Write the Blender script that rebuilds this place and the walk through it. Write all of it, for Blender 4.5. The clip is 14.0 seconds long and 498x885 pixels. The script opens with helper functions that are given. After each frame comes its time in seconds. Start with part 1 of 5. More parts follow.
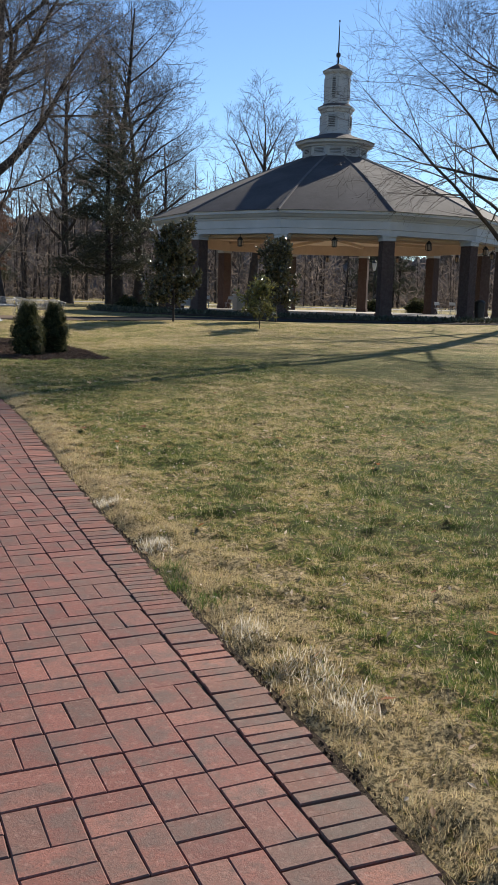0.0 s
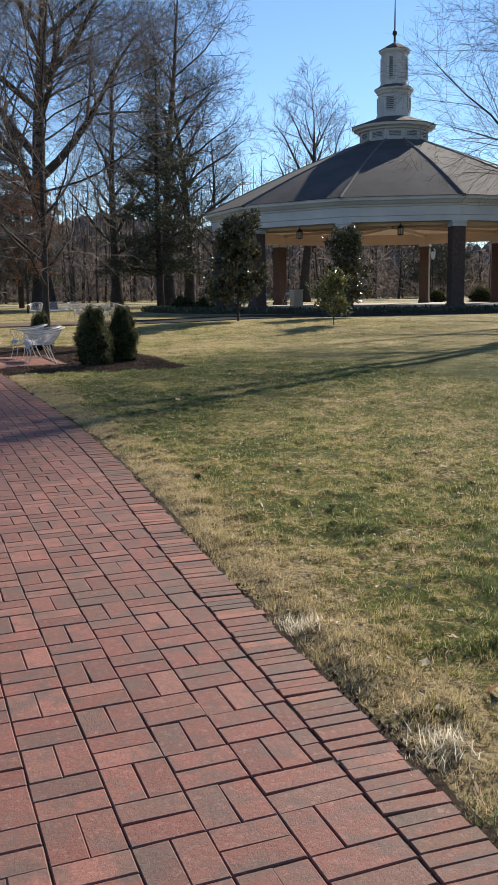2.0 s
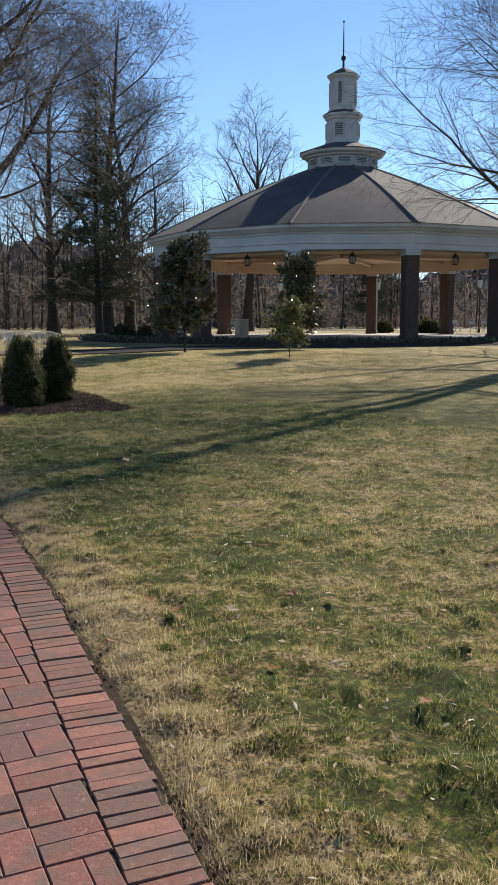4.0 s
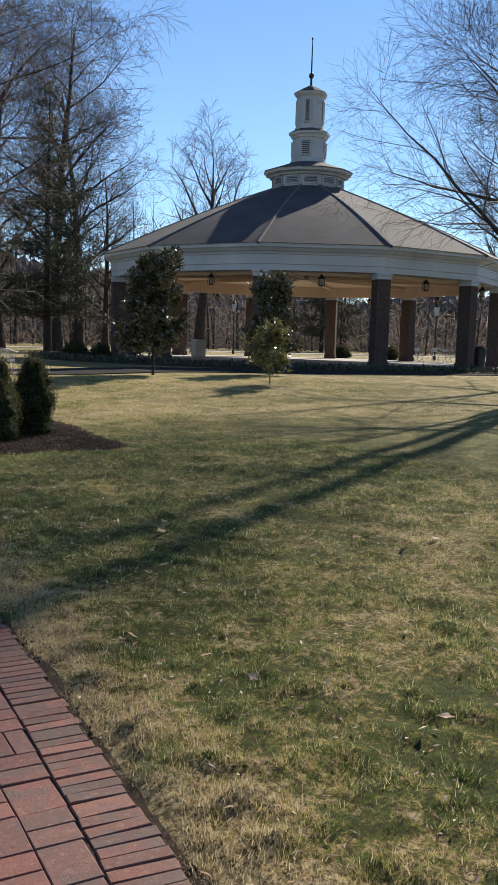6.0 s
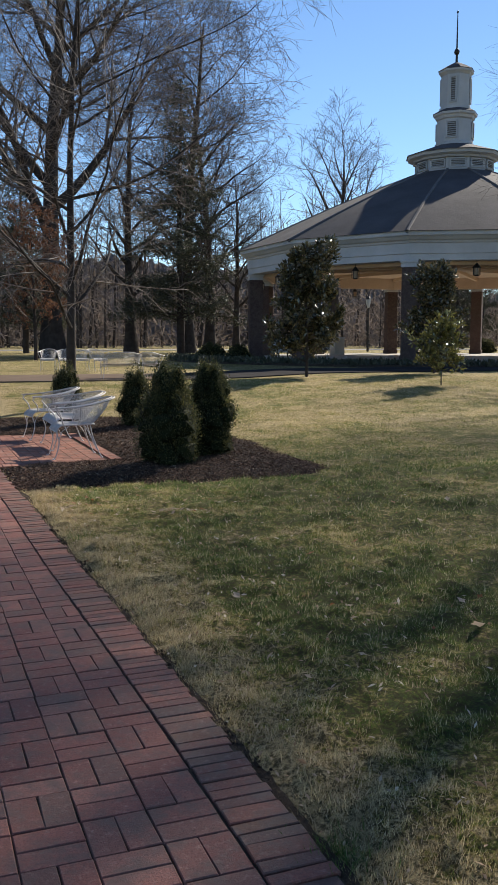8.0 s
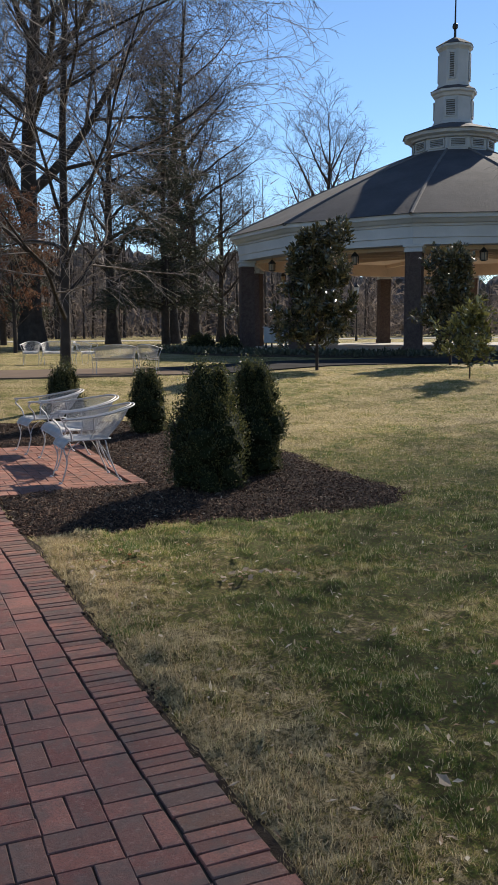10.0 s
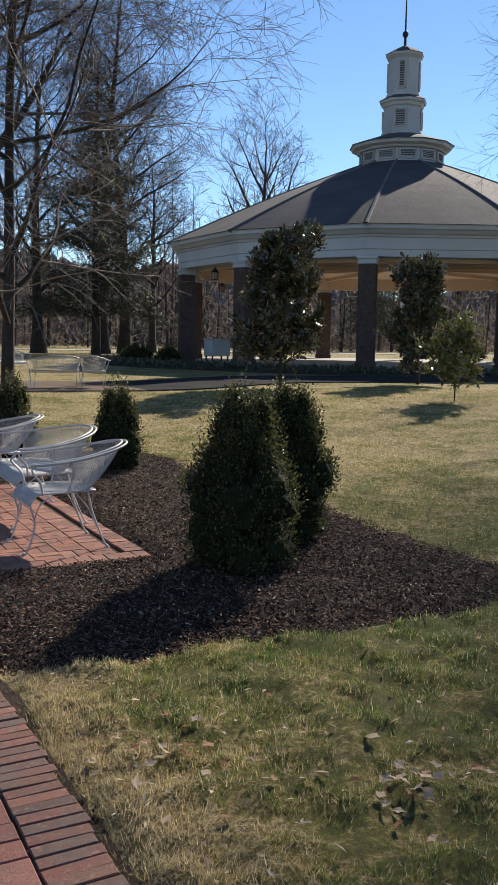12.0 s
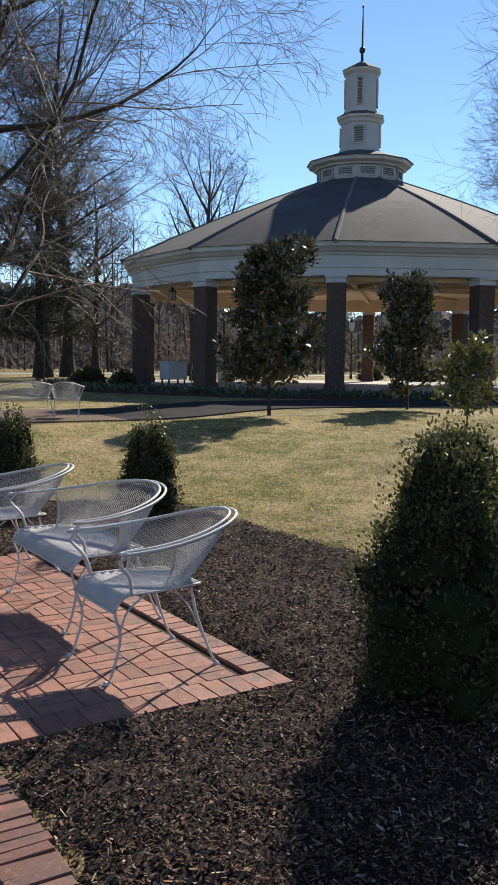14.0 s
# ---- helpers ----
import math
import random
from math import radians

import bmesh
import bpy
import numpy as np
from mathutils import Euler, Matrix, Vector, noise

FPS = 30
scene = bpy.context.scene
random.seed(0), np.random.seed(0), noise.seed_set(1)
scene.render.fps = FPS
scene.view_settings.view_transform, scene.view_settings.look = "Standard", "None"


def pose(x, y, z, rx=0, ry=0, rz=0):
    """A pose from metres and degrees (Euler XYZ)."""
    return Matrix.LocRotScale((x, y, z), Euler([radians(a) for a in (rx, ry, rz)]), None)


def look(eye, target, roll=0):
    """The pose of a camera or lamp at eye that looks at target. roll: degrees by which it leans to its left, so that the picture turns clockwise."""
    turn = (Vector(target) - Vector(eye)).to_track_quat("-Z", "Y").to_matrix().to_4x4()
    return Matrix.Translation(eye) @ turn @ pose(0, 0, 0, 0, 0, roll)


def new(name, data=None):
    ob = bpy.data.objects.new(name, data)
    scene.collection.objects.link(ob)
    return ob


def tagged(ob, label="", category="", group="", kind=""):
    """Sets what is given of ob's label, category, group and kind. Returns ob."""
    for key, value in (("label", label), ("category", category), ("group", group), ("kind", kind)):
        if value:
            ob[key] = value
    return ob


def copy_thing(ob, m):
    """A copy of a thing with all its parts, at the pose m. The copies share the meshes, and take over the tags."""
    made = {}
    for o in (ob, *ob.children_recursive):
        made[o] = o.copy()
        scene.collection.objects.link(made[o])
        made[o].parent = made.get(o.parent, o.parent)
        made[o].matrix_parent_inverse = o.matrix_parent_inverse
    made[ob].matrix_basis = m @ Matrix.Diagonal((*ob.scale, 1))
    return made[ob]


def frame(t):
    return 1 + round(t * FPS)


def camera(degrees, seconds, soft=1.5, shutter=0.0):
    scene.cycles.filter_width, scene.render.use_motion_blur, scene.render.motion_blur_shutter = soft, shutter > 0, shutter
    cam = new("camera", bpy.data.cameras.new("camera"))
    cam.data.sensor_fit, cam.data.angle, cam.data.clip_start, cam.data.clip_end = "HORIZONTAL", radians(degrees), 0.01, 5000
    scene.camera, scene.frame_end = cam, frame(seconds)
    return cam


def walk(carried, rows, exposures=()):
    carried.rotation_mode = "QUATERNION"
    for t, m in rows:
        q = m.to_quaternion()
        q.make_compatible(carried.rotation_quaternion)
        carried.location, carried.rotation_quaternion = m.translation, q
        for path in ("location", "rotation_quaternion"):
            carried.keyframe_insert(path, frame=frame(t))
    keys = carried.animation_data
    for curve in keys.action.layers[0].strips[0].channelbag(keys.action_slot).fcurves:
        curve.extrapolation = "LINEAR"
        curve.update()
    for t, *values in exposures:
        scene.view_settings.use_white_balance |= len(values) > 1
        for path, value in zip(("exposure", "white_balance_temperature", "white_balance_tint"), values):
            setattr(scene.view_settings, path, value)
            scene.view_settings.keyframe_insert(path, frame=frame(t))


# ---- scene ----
cam = camera(31.1, 14.0, 1.25)
PATH = [
    (0, (1.277, 3.109, 1.419), (1.963, 4.96, 1.096), 1.6),
    (0.5, (1.34, 3.819, 1.407), (2.054, 5.66, 1.09), 2.1),
    (1, (1.316, 4.427, 1.382), (2.005, 6.277, 1.058), 1.6),
    (1.5, (1.208, 5.037, 1.374), (1.796, 6.921, 1.05), 0.3),
    (2, (1.195, 5.631, 1.387), (1.778, 7.515, 1.056), -0.8),
    (2.2, (1.216, 5.892, 1.411), (1.802, 7.774, 1.077), -0.6),
    (4.3, (1.684, 8.522, 1.417), (2.418, 10.366, 1.171), 0.1),
    (4.5, (1.654, 8.758, 1.456), (2.392, 10.602, 1.226), 0.5),
    (5, (1.583, 9.395, 1.488), (2.355, 11.227, 1.268), 1.0),
    (5.5, (1.56, 9.998, 1.486), (2.358, 11.818, 1.258), 1.7),
    (6, (1.478, 10.593, 1.472), (2.324, 12.391, 1.248), 1.6),
    (6.5, (1.443, 11.159, 1.474), (2.258, 12.972, 1.252), -0.0),
    (7, (1.368, 11.76, 1.468), (2.1, 13.609, 1.253), -0.4),
    (7.5, (1.37, 12.438, 1.461), (2.094, 14.289, 1.238), -0.2),
    (8, (1.335, 13.071, 1.455), (1.928, 14.967, 1.224), 0.0),
    (8.5, (1.284, 13.607, 1.468), (1.876, 15.502, 1.222), -0.2),
    (8.7, (1.284, 13.814, 1.45), (1.867, 15.711, 1.199), -0.6),
    (11, (1.22, 16.65, 1.499), (1.916, 18.508, 1.249), -0.1),
    (11.5, (1.209, 17.266, 1.483), (1.938, 19.113, 1.242), 0.0),
    (12, (1.235, 17.91, 1.483), (2.043, 19.725, 1.256), 1.0),
    (12.5, (1.203, 18.512, 1.472), (2.056, 20.307, 1.243), 1.9),
    (13, (1.132, 18.961, 1.487), (2.059, 20.72, 1.267), 2.2),
    (13.5, (1.049, 19.48, 1.524), (1.999, 21.227, 1.311), 2.0),
    (14, (0.938, 20.126, 1.498), (1.882, 21.88, 1.321), 0.7),
]
walk(cam, [(t, look(eye, target, roll)) for t, eye, target, roll in PATH], exposures=[(0.0, 0.66), (2.0, 0.76), (8.0, 0.7), (11.0, 0.66), (12.5, 0.7), (14.0, 0.78)])
# ---------------------------------------------------------------- light
SUN_AZ = radians(48.0)      # from +y towards +x
SUN_EL = radians(30.0)
world = bpy.data.worlds.new("sky")
scene.world = world
world.use_nodes = True
wn = world.node_tree.nodes
sky = wn.new("ShaderNodeTexSky")
sky.sky_type = "NISHITA"
sky.sun_disc = False
sky.sun_elevation = SUN_EL
sky.sun_rotation = SUN_AZ
sky.air_density, sky.dust_density, sky.ozone_density = 0.9, 0.0, 4.6
world.node_tree.links.new(sky.outputs[0], wn["Background"].inputs[0])
wn["Background"].inputs[1].default_value = 0.092
sun_data = bpy.data.lights.new("sun", "SUN")
sun_data.energy, sun_data.angle, sun_data.color = 5.0, radians(0.55), (1.0, 0.91, 0.78)
sun = new("sun", sun_data)
sun.matrix_world = look((0, 0, 60), (-math.sin(SUN_AZ) * 60, -math.cos(SUN_AZ) * 60, 60 - 60 * math.tan(SUN_EL)))


# ---------------------------------------------------------------- materials
def material(name, rough=0.8, spec=0.3, metal=0.0):
    m = bpy.data.materials.new(name)
    m.use_nodes = True
    nt = m.node_tree
    b = nt.nodes["Principled BSDF"]
    b.inputs["Roughness"].default_value = rough
    b.inputs["Specular IOR Level"].default_value = spec
    b.inputs["Metallic"].default_value = metal
    return m, nt, b


def node(nt, kind, **values):
    n = nt.nodes.new(kind)
    for key, v in values.items():
        n.inputs[key.replace("_", " ")].default_value = v
    return n


def coords(nt, which="Object"):
    return nt.nodes.new("ShaderNodeTexCoord").outputs[which]


def noise_of(nt, co, scale, detail=4.0, rough=0.6):
    n = node(nt, "ShaderNodeTexNoise", Scale=scale, Detail=detail, Roughness=rough)
    nt.links.new(co, n.inputs["Vector"])
    return n.outputs["Fac"]


def ramp(nt, fac, stops):
    r = nt.nodes.new("ShaderNodeValToRGB")
    el = r.color_ramp.elements
    while len(el) < len(stops):
        el.new(0.5)
    for e, (p, c) in zip(el, stops):
        e.position, e.color = p, (*c, 1)
    nt.links.new(fac, r.inputs[0])
    return r.outputs[0]


def mix(nt, fac, a, b, kind="MIX"):
    n = nt.nodes.new("ShaderNodeMix")
    n.data_type, n.blend_type = "RGBA", kind
    for sock, v in ((n.inputs["Factor"], fac), (n.inputs["A"], a), (n.inputs["B"], b)):
        if isinstance(v, bpy.types.NodeSocket):
            nt.links.new(v, sock)
        elif isinstance(v, (int, float)):
            sock.default_value = v
        else:
            sock.default_value = (*v, 1)
    return n.outputs["Result"]


def bump(nt, b, height, strength=0.5, dist=0.01):
    n = node(nt, "ShaderNodeBump", Strength=strength, Distance=dist)
    nt.links.new(height, n.inputs["Height"])
    nt.links.new(n.outputs[0], b.inputs["Normal"])


def simple(name, c1, c2, scale, rough=0.8, spec=0.3, metal=0.0, bumps=0.4, dist=0.01, fine=8.0, where="Object"):
    """Two tones at two scales with fine relief."""
    m, nt, b = material(name, rough, spec, metal)
    co = coords(nt, where)
    big, small = noise_of(nt, co, scale), noise_of(nt, co, scale * fine, 6.0, 0.7)
    col = mix(nt, small, ramp(nt, big, [(0.3, c1), (0.7, c2)]), ramp(nt, big, [(0.3, [v * 0.6 for v in c1]), (0.7, [v * 0.75 for v in c2])]))
    nt.links.new(col, b.inputs["Base Color"])
    bump(nt, b, small, bumps, dist)
    return m


def brick_material(name, palette, moss=0.25, rough=0.66):
    """Fired brick: every brick its own tone, grain, worn and dirty patches. The joined bricks vary by island."""
    m, nt, b = material(name, rough, 0.16)
    tone = nt.nodes.new("ShaderNodeObjectInfo").outputs["Random"]
    isle = nt.nodes.new("ShaderNodeNewGeometry").outputs["Random Per Island"]
    add = nt.nodes.new("ShaderNodeMath")
    add.operation = "ADD"
    nt.links.new(tone, add.inputs[0])
    nt.links.new(isle, add.inputs[1])
    fr = nt.nodes.new("ShaderNodeMath")
    fr.operation = "FRACT"
    nt.links.new(add.outputs[0], fr.inputs[0])
    n = len(palette)
    base = ramp(nt, fr.outputs[0], [(i / (n - 1), c) for i, c in enumerate(palette)])
    geo = nt.nodes.new("ShaderNodeNewGeometry").outputs["Position"]
    grain = noise_of(nt, geo, 120, 6, 0.85)
    pits = noise_of(nt, geo, 34, 5, 0.8)
    blotch = noise_of(nt, geo, 7, 6, 0.7)
    wide = noise_of(nt, geo, 0.9, 4, 0.6)
    col = mix(nt, ramp(nt, grain, [(0.47, (0, 0, 0)), (0.66, (0.75, 0.75, 0.75))]), base, (0.075, 0.045, 0.038))
    col = mix(nt, ramp(nt, pits, [(0.30, (0.5, 0.5, 0.5)), (0.46, (0, 0, 0))]), col, (0.42, 0.27, 0.22))
    col = mix(nt, ramp(nt, blotch, [(0.46, (0, 0, 0)), (0.62, (0.7, 0.7, 0.7))]), col, (0.12, 0.09, 0.075))
    col = mix(nt, ramp(nt, wide, [(0.50, (0, 0, 0)), (0.72, (moss, moss, moss))]), col, (0.11, 0.10, 0.07))
    nt.links.new(col, b.inputs["Base Color"])
    bump(nt, b, mix(nt, 0.6, grain, pits), 0.8, 0.006)
    return m


def foliage(name, dark, light, rough=0.45, spec=0.5, trans=0.25):
    m, nt, b = material(name, rough, spec)
    r = nt.nodes.new("ShaderNodeNewGeometry").outputs["Random Per Island"]
    col = ramp(nt, r, [(0.0, dark), (0.75, [(a + c) / 2 for a, c in zip(dark, light)]), (1.0, light)])
    nt.links.new(col, b.inputs["Base Color"])
    tl = nt.nodes.new("ShaderNodeBsdfTranslucent")
    nt.links.new(col, tl.inputs[0])
    mx = nt.nodes.new("ShaderNodeMixShader")
    mx.inputs[0].default_value = trans
    nt.links.new(b.outputs[0], mx.inputs[1])
    nt.links.new(tl.outputs[0], mx.inputs[2])
    nt.links.new(mx.outputs[0], nt.nodes["Material Output"].inputs["Surface"])
    return m


def lawn_colour(nt, co):
    """Winter turf: straw, olive and green in drifts of several sizes."""
    a = noise_of(nt, co, 0.45, 3, 0.55)
    c = noise_of(nt, co, 1.9, 5, 0.65)
    d = noise_of(nt, co, 16.0, 5, 0.75)
    f = mix(nt, 0.48, mix(nt, 0.62, a, c), d)
    sep = nt.nodes.new("ShaderNodeSeparateXYZ")
    nt.links.new(co, sep.inputs[0])
    across = node(nt, "ShaderNodeMath")
    across.operation = "MULTIPLY_ADD"
    across.inputs[1].default_value = 0.035
    nt.links.new(sep.outputs["Y"], across.inputs[0])
    nt.links.new(sep.outputs["X"], across.inputs[2])
    dry = nt.nodes.new("ShaderNodeMapRange")      # the strip by the edging has dried out
    dry.inputs["From Min"].default_value, dry.inputs["From Max"].default_value = 1.8, 2.4
    dry.inputs["To Min"].default_value, dry.inputs["To Max"].default_value = 0.10, 0.0
    shift, apart = nt.nodes.new("ShaderNodeMath"), nt.nodes.new("ShaderNodeMath")
    shift.operation, apart.operation = "SUBTRACT", "ABSOLUTE"
    shift.inputs[1].default_value = 0.95          # the middle of the path
    nt.links.new(across.outputs[0], shift.inputs[0])
    nt.links.new(shift.outputs[0], apart.inputs[0])
    nt.links.new(apart.outputs[0], dry.inputs["Value"])
    plus = node(nt, "ShaderNodeMath")
    nt.links.new(f, plus.inputs[0])
    nt.links.new(dry.outputs[0], plus.inputs[1])
    lush = nt.nodes.new("ShaderNodeMapRange")     # greener turf towards the mulch bed
    lush.inputs["From Min"].default_value, lush.inputs["From Max"].default_value = 15.5, 19.5
    lush.inputs["To Min"].default_value, lush.inputs["To Max"].default_value = 0.0, 0.03
    bleached = nt.nodes.new("ShaderNodeMapRange")  # drier, paler turf on the rise behind it
    bleached.inputs["From Min"].default_value, bleached.inputs["From Max"].default_value = 22.0, 27.0
    bleached.inputs["To Min"].default_value, bleached.inputs["To Max"].default_value = 0.0, 0.062
    nt.links.new(sep.outputs["Y"], lush.inputs["Value"])
    nt.links.new(sep.outputs["Y"], bleached.inputs["Value"])
    sunny = nt.nodes.new("ShaderNodeMapRange")     # greener where the lawn lies open to the sun
    sunny.inputs["From Min"].default_value, sunny.inputs["From Max"].default_value = 8.5, 12.5
    sunny.inputs["To Min"].default_value, sunny.inputs["To Max"].default_value = 0.02, 0.0
    nt.links.new(sep.outputs["Y"], sunny.inputs["Value"])
    less, more, open_part = nt.nodes.new("ShaderNodeMath"), nt.nodes.new("ShaderNodeMath"), nt.nodes.new("ShaderNodeMath")
    open_part.operation = "SUBTRACT"
    less.operation, more.operation = "SUBTRACT", "ADD"
    nt.links.new(plus.outputs[0], more.inputs[0])
    nt.links.new(bleached.outputs[0], more.inputs[1])
    nt.links.new(more.outputs[0], less.inputs[0])
    nt.links.new(lush.outputs[0], less.inputs[1])
    nt.links.new(less.outputs[0], open_part.inputs[0])
    nt.links.new(sunny.outputs[0], open_part.inputs[1])
    f = open_part.outputs[0]
    return ramp(nt, f, [(0.425, (0.05, 0.10, 0.012)), (0.48, (0.135, 0.178, 0.029)), (0.508, (0.33, 0.30, 0.075)), (0.534, (0.52, 0.385, 0.175)), (0.572, (0.68, 0.54, 0.30))])


def turf_material():
    m, nt, b = material("turf", 0.95, 0.1)
    co = coords(nt)
    grain = noise_of(nt, co, 38, 6, 0.85)
    col = mix(nt, ramp(nt, grain, [(0.45, (0.9, 0.9, 0.9)), (0.57, (0, 0, 0))]), lawn_colour(nt, co), (0.035, 0.03, 0.015))
    far = noise_of(nt, co, 0.035, 3, 0.5)
    col = mix(nt, ramp(nt, far, [(0.4, (0, 0, 0)), (0.6, (0.4, 0.4, 0.4))]), col, (0.34, 0.27, 0.12))
    nt.links.new(col, b.inputs["Base Color"])
    bump(nt, b, grain, 1.0, 0.06)
    return m


def blade_material():
    m, nt, b = material("grass blades", 0.6, 0.25)
    co = coords(nt)
    r = nt.nodes.new("ShaderNodeNewGeometry").outputs["Random Per Island"]
    col = lawn_colour(nt, co)
    col = mix(nt, ramp(nt, r, [(0.66, (0, 0, 0)), (0.95, (0.95, 0.95, 0.95))]), col, (0.78, 0.66, 0.38))
    col = mix(nt, ramp(nt, r, [(0.0, (0.9, 0.9, 0.9)), (0.34, (0, 0, 0))]), col, (0.07, 0.115, 0.022))
    nt.links.new(col, b.inputs["Base Color"])
    tl = nt.nodes.new("ShaderNodeBsdfTranslucent")
    nt.links.new(col, tl.inputs[0])
    mx = nt.nodes.new("ShaderNodeMixShader")
    mx.inputs[0].default_value = 0.4
    nt.links.new(b.outputs[0], mx.inputs[1])
    nt.links.new(tl.outputs[0], mx.inputs[2])
    nt.links.new(mx.outputs[0], nt.nodes["Material Output"].inputs["Surface"])
    return m


TURF = turf_material()
BLADES = blade_material()
PAVER = brick_material("paver brick", [(0.20, 0.078, 0.060), (0.27, 0.107, 0.082), (0.17, 0.088, 0.069), (0.225, 0.088, 0.067), (0.33, 0.14, 0.105), (0.19, 0.10, 0.078), (0.25, 0.098, 0.075), (0.18, 0.072, 0.058)])
EDGER = brick_material("edging brick", [(0.17, 0.075, 0.055), (0.25, 0.095, 0.068), (0.13, 0.076, 0.06), (0.21, 0.09, 0.066), (0.34, 0.14, 0.098), (0.16, 0.082, 0.055)], 0.5)
PATIO = brick_material("patio brick", [(0.32, 0.132, 0.088), (0.39, 0.17, 0.115), (0.25, 0.10, 0.07), (0.34, 0.145, 0.098), (0.43, 0.21, 0.145)], 0.15)
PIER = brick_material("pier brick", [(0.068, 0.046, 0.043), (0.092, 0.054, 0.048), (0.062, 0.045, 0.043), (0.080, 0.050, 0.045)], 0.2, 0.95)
SAND = simple("joint sand", (0.05, 0.04, 0.03), (0.09, 0.07, 0.05), 6, 0.95, 0.1)
SOIL = simple("bare soil", (0.045, 0.032, 0.023), (0.10, 0.073, 0.05), 5, 0.95, 0.1, bumps=0.9, dist=0.03)
MULCH = simple("bark mulch bed", (0.03, 0.02, 0.016), (0.06, 0.04, 0.031), 7, 0.95, 0.15, bumps=1.0, dist=0.03)
CHIP = foliage("bark chips", (0.034, 0.020, 0.014), (0.23, 0.135, 0.088), 0.9, 0.12, 0.0)
PALE_CHIP = foliage("pale bark chips", (0.16, 0.11, 0.075), (0.50, 0.40, 0.29), 0.85, 0.15, 0.0)
DEAD_LEAF = foliage("dead leaves", (0.34, 0.19, 0.09), (0.85, 0.74, 0.58), 0.7, 0.3, 0.4)
RUST_LEAF = foliage("rust-brown dead leaves", (0.22, 0.085, 0.035), (0.48, 0.22, 0.10), 0.65, 0.3, 0.4)
BARK = simple("grey bark", (0.036, 0.029, 0.026), (0.078, 0.063, 0.054), 3.0, 0.9, 0.2, bumps=0.9, dist=0.03)
TWIG = simple("bare twigs", (0.07, 0.056, 0.051), (0.135, 0.107, 0.096), 1.0, 0.75, 0.3)
# paler than TWIG: the sun's rim light on the slim tree, put into the colour
LIT_TWIG = simple("rim-lit grey-brown twigs", (0.13, 0.10, 0.085), (0.24, 0.19, 0.16), 2.0, 0.7, 0.3)
BOX_LEAF = foliage("boxwood leaves", (0.02, 0.031, 0.012), (0.15, 0.135, 0.045), 0.48, 0.4, 0.32)
BOX_SHADE = simple("boxwood inner shade", (0.012, 0.016, 0.007), (0.03, 0.035, 0.014), 9, 0.95, 0.1)
MAG_LEAF = foliage("magnolia leaves", (0.03, 0.038, 0.018), (0.15, 0.12, 0.055), 0.2, 1.0, 0.12)
MAG_YOUNG = foliage("young magnolia leaves", (0.06, 0.065, 0.02), (0.26, 0.24, 0.07), 0.2, 1.0, 0.25)
RUSSET = foliage("russet winter leaves", (0.09, 0.045, 0.028), (0.24, 0.125, 0.075), 0.8, 0.2, 0.3)
PINE = foliage("pine needles", (0.035, 0.042, 0.024), (0.125, 0.12, 0.075), 0.6, 0.3, 0.1)
# the haze of distance is put into these two woods colours
HAZY_BANK = simple("haze-paled woods edge", (0.21, 0.18, 0.165), (0.31, 0.265, 0.24), 0.35, 0.95, 0.05, bumps=1.0, dist=0.5, fine=9)
HAZY_BRUSH = foliage("haze-paled winter brush", (0.13, 0.105, 0.09), (0.33, 0.27, 0.23), 0.9, 0.1, 0.3)
WHITE = simple("white painted timber", (0.48, 0.49, 0.505), (0.57, 0.575, 0.585), 0.6, 0.55, 0.4, bumps=0.1, dist=0.004)
IRON = simple("white painted iron", (0.50, 0.475, 0.455), (0.66, 0.63, 0.61), 5, 0.5, 0.4, bumps=0.2, dist=0.002)
SHINGLE = simple("roof shingles", (0.075, 0.070, 0.074), (0.115, 0.105, 0.108), 0.5, 0.9, 0.2, bumps=0.5, dist=0.02, fine=14)
HIP = simple("hip cap shingles", (0.125, 0.115, 0.115), (0.19, 0.175, 0.17), 0.9, 0.9, 0.2, bumps=0.5, dist=0.02, fine=10)
TAN = simple("tan ceiling boards", (0.60, 0.455, 0.335), (0.68, 0.52, 0.385), 0.5, 0.7, 0.3, bumps=0.1)
CONCRETE = simple("concrete", (0.40, 0.37, 0.33), (0.52, 0.49, 0.44), 0.7, 0.9, 0.2, bumps=0.3)
WALK = simple("walk pavers", (0.16, 0.12, 0.09), (0.22, 0.165, 0.125), 0.8, 1.0, 0.02, bumps=0.4)
ASPHALT = simple("asphalt", (0.035, 0.033, 0.034), (0.055, 0.052, 0.052), 1.0, 1.0, 0.02)
DARK_METAL = simple("dark bronze metal", (0.03, 0.027, 0.024), (0.05, 0.045, 0.04), 4, 0.45, 0.5, 0.6)
LOUVRE_DARK = simple("louvre gap shade", (0.13, 0.13, 0.13), (0.17, 0.17, 0.165), 2, 0.7, 0.2)


# ---------------------------------------------------------------- mesh helpers
def mesh_of(name, verts, faces, mat, smooth=False):
    me = bpy.data.meshes.new(name)
    me.from_pydata([tuple(v) for v in verts], [], [tuple(f) for f in faces])
    if mat:
        me.materials.append(mat)
    if smooth:
        me.polygons.foreach_set("use_smooth", [True] * len(me.polygons))
    me.update()
    return me


def under(ob, parent):
    if parent is not None:
        ob.parent = parent
    return ob


def part(name, bm, mat, parent, label=""):
    me = bpy.data.meshes.new(name)
    bm.to_mesh(me)
    bm.free()
    me.materials.append(mat)
    return tagged(under(new(name, me), parent), label)


def raw(name, verts, faces, mat, parent=None, label="", smooth=False):
    return tagged(under(new(name, mesh_of(name, verts, faces, mat, smooth)), parent), label)


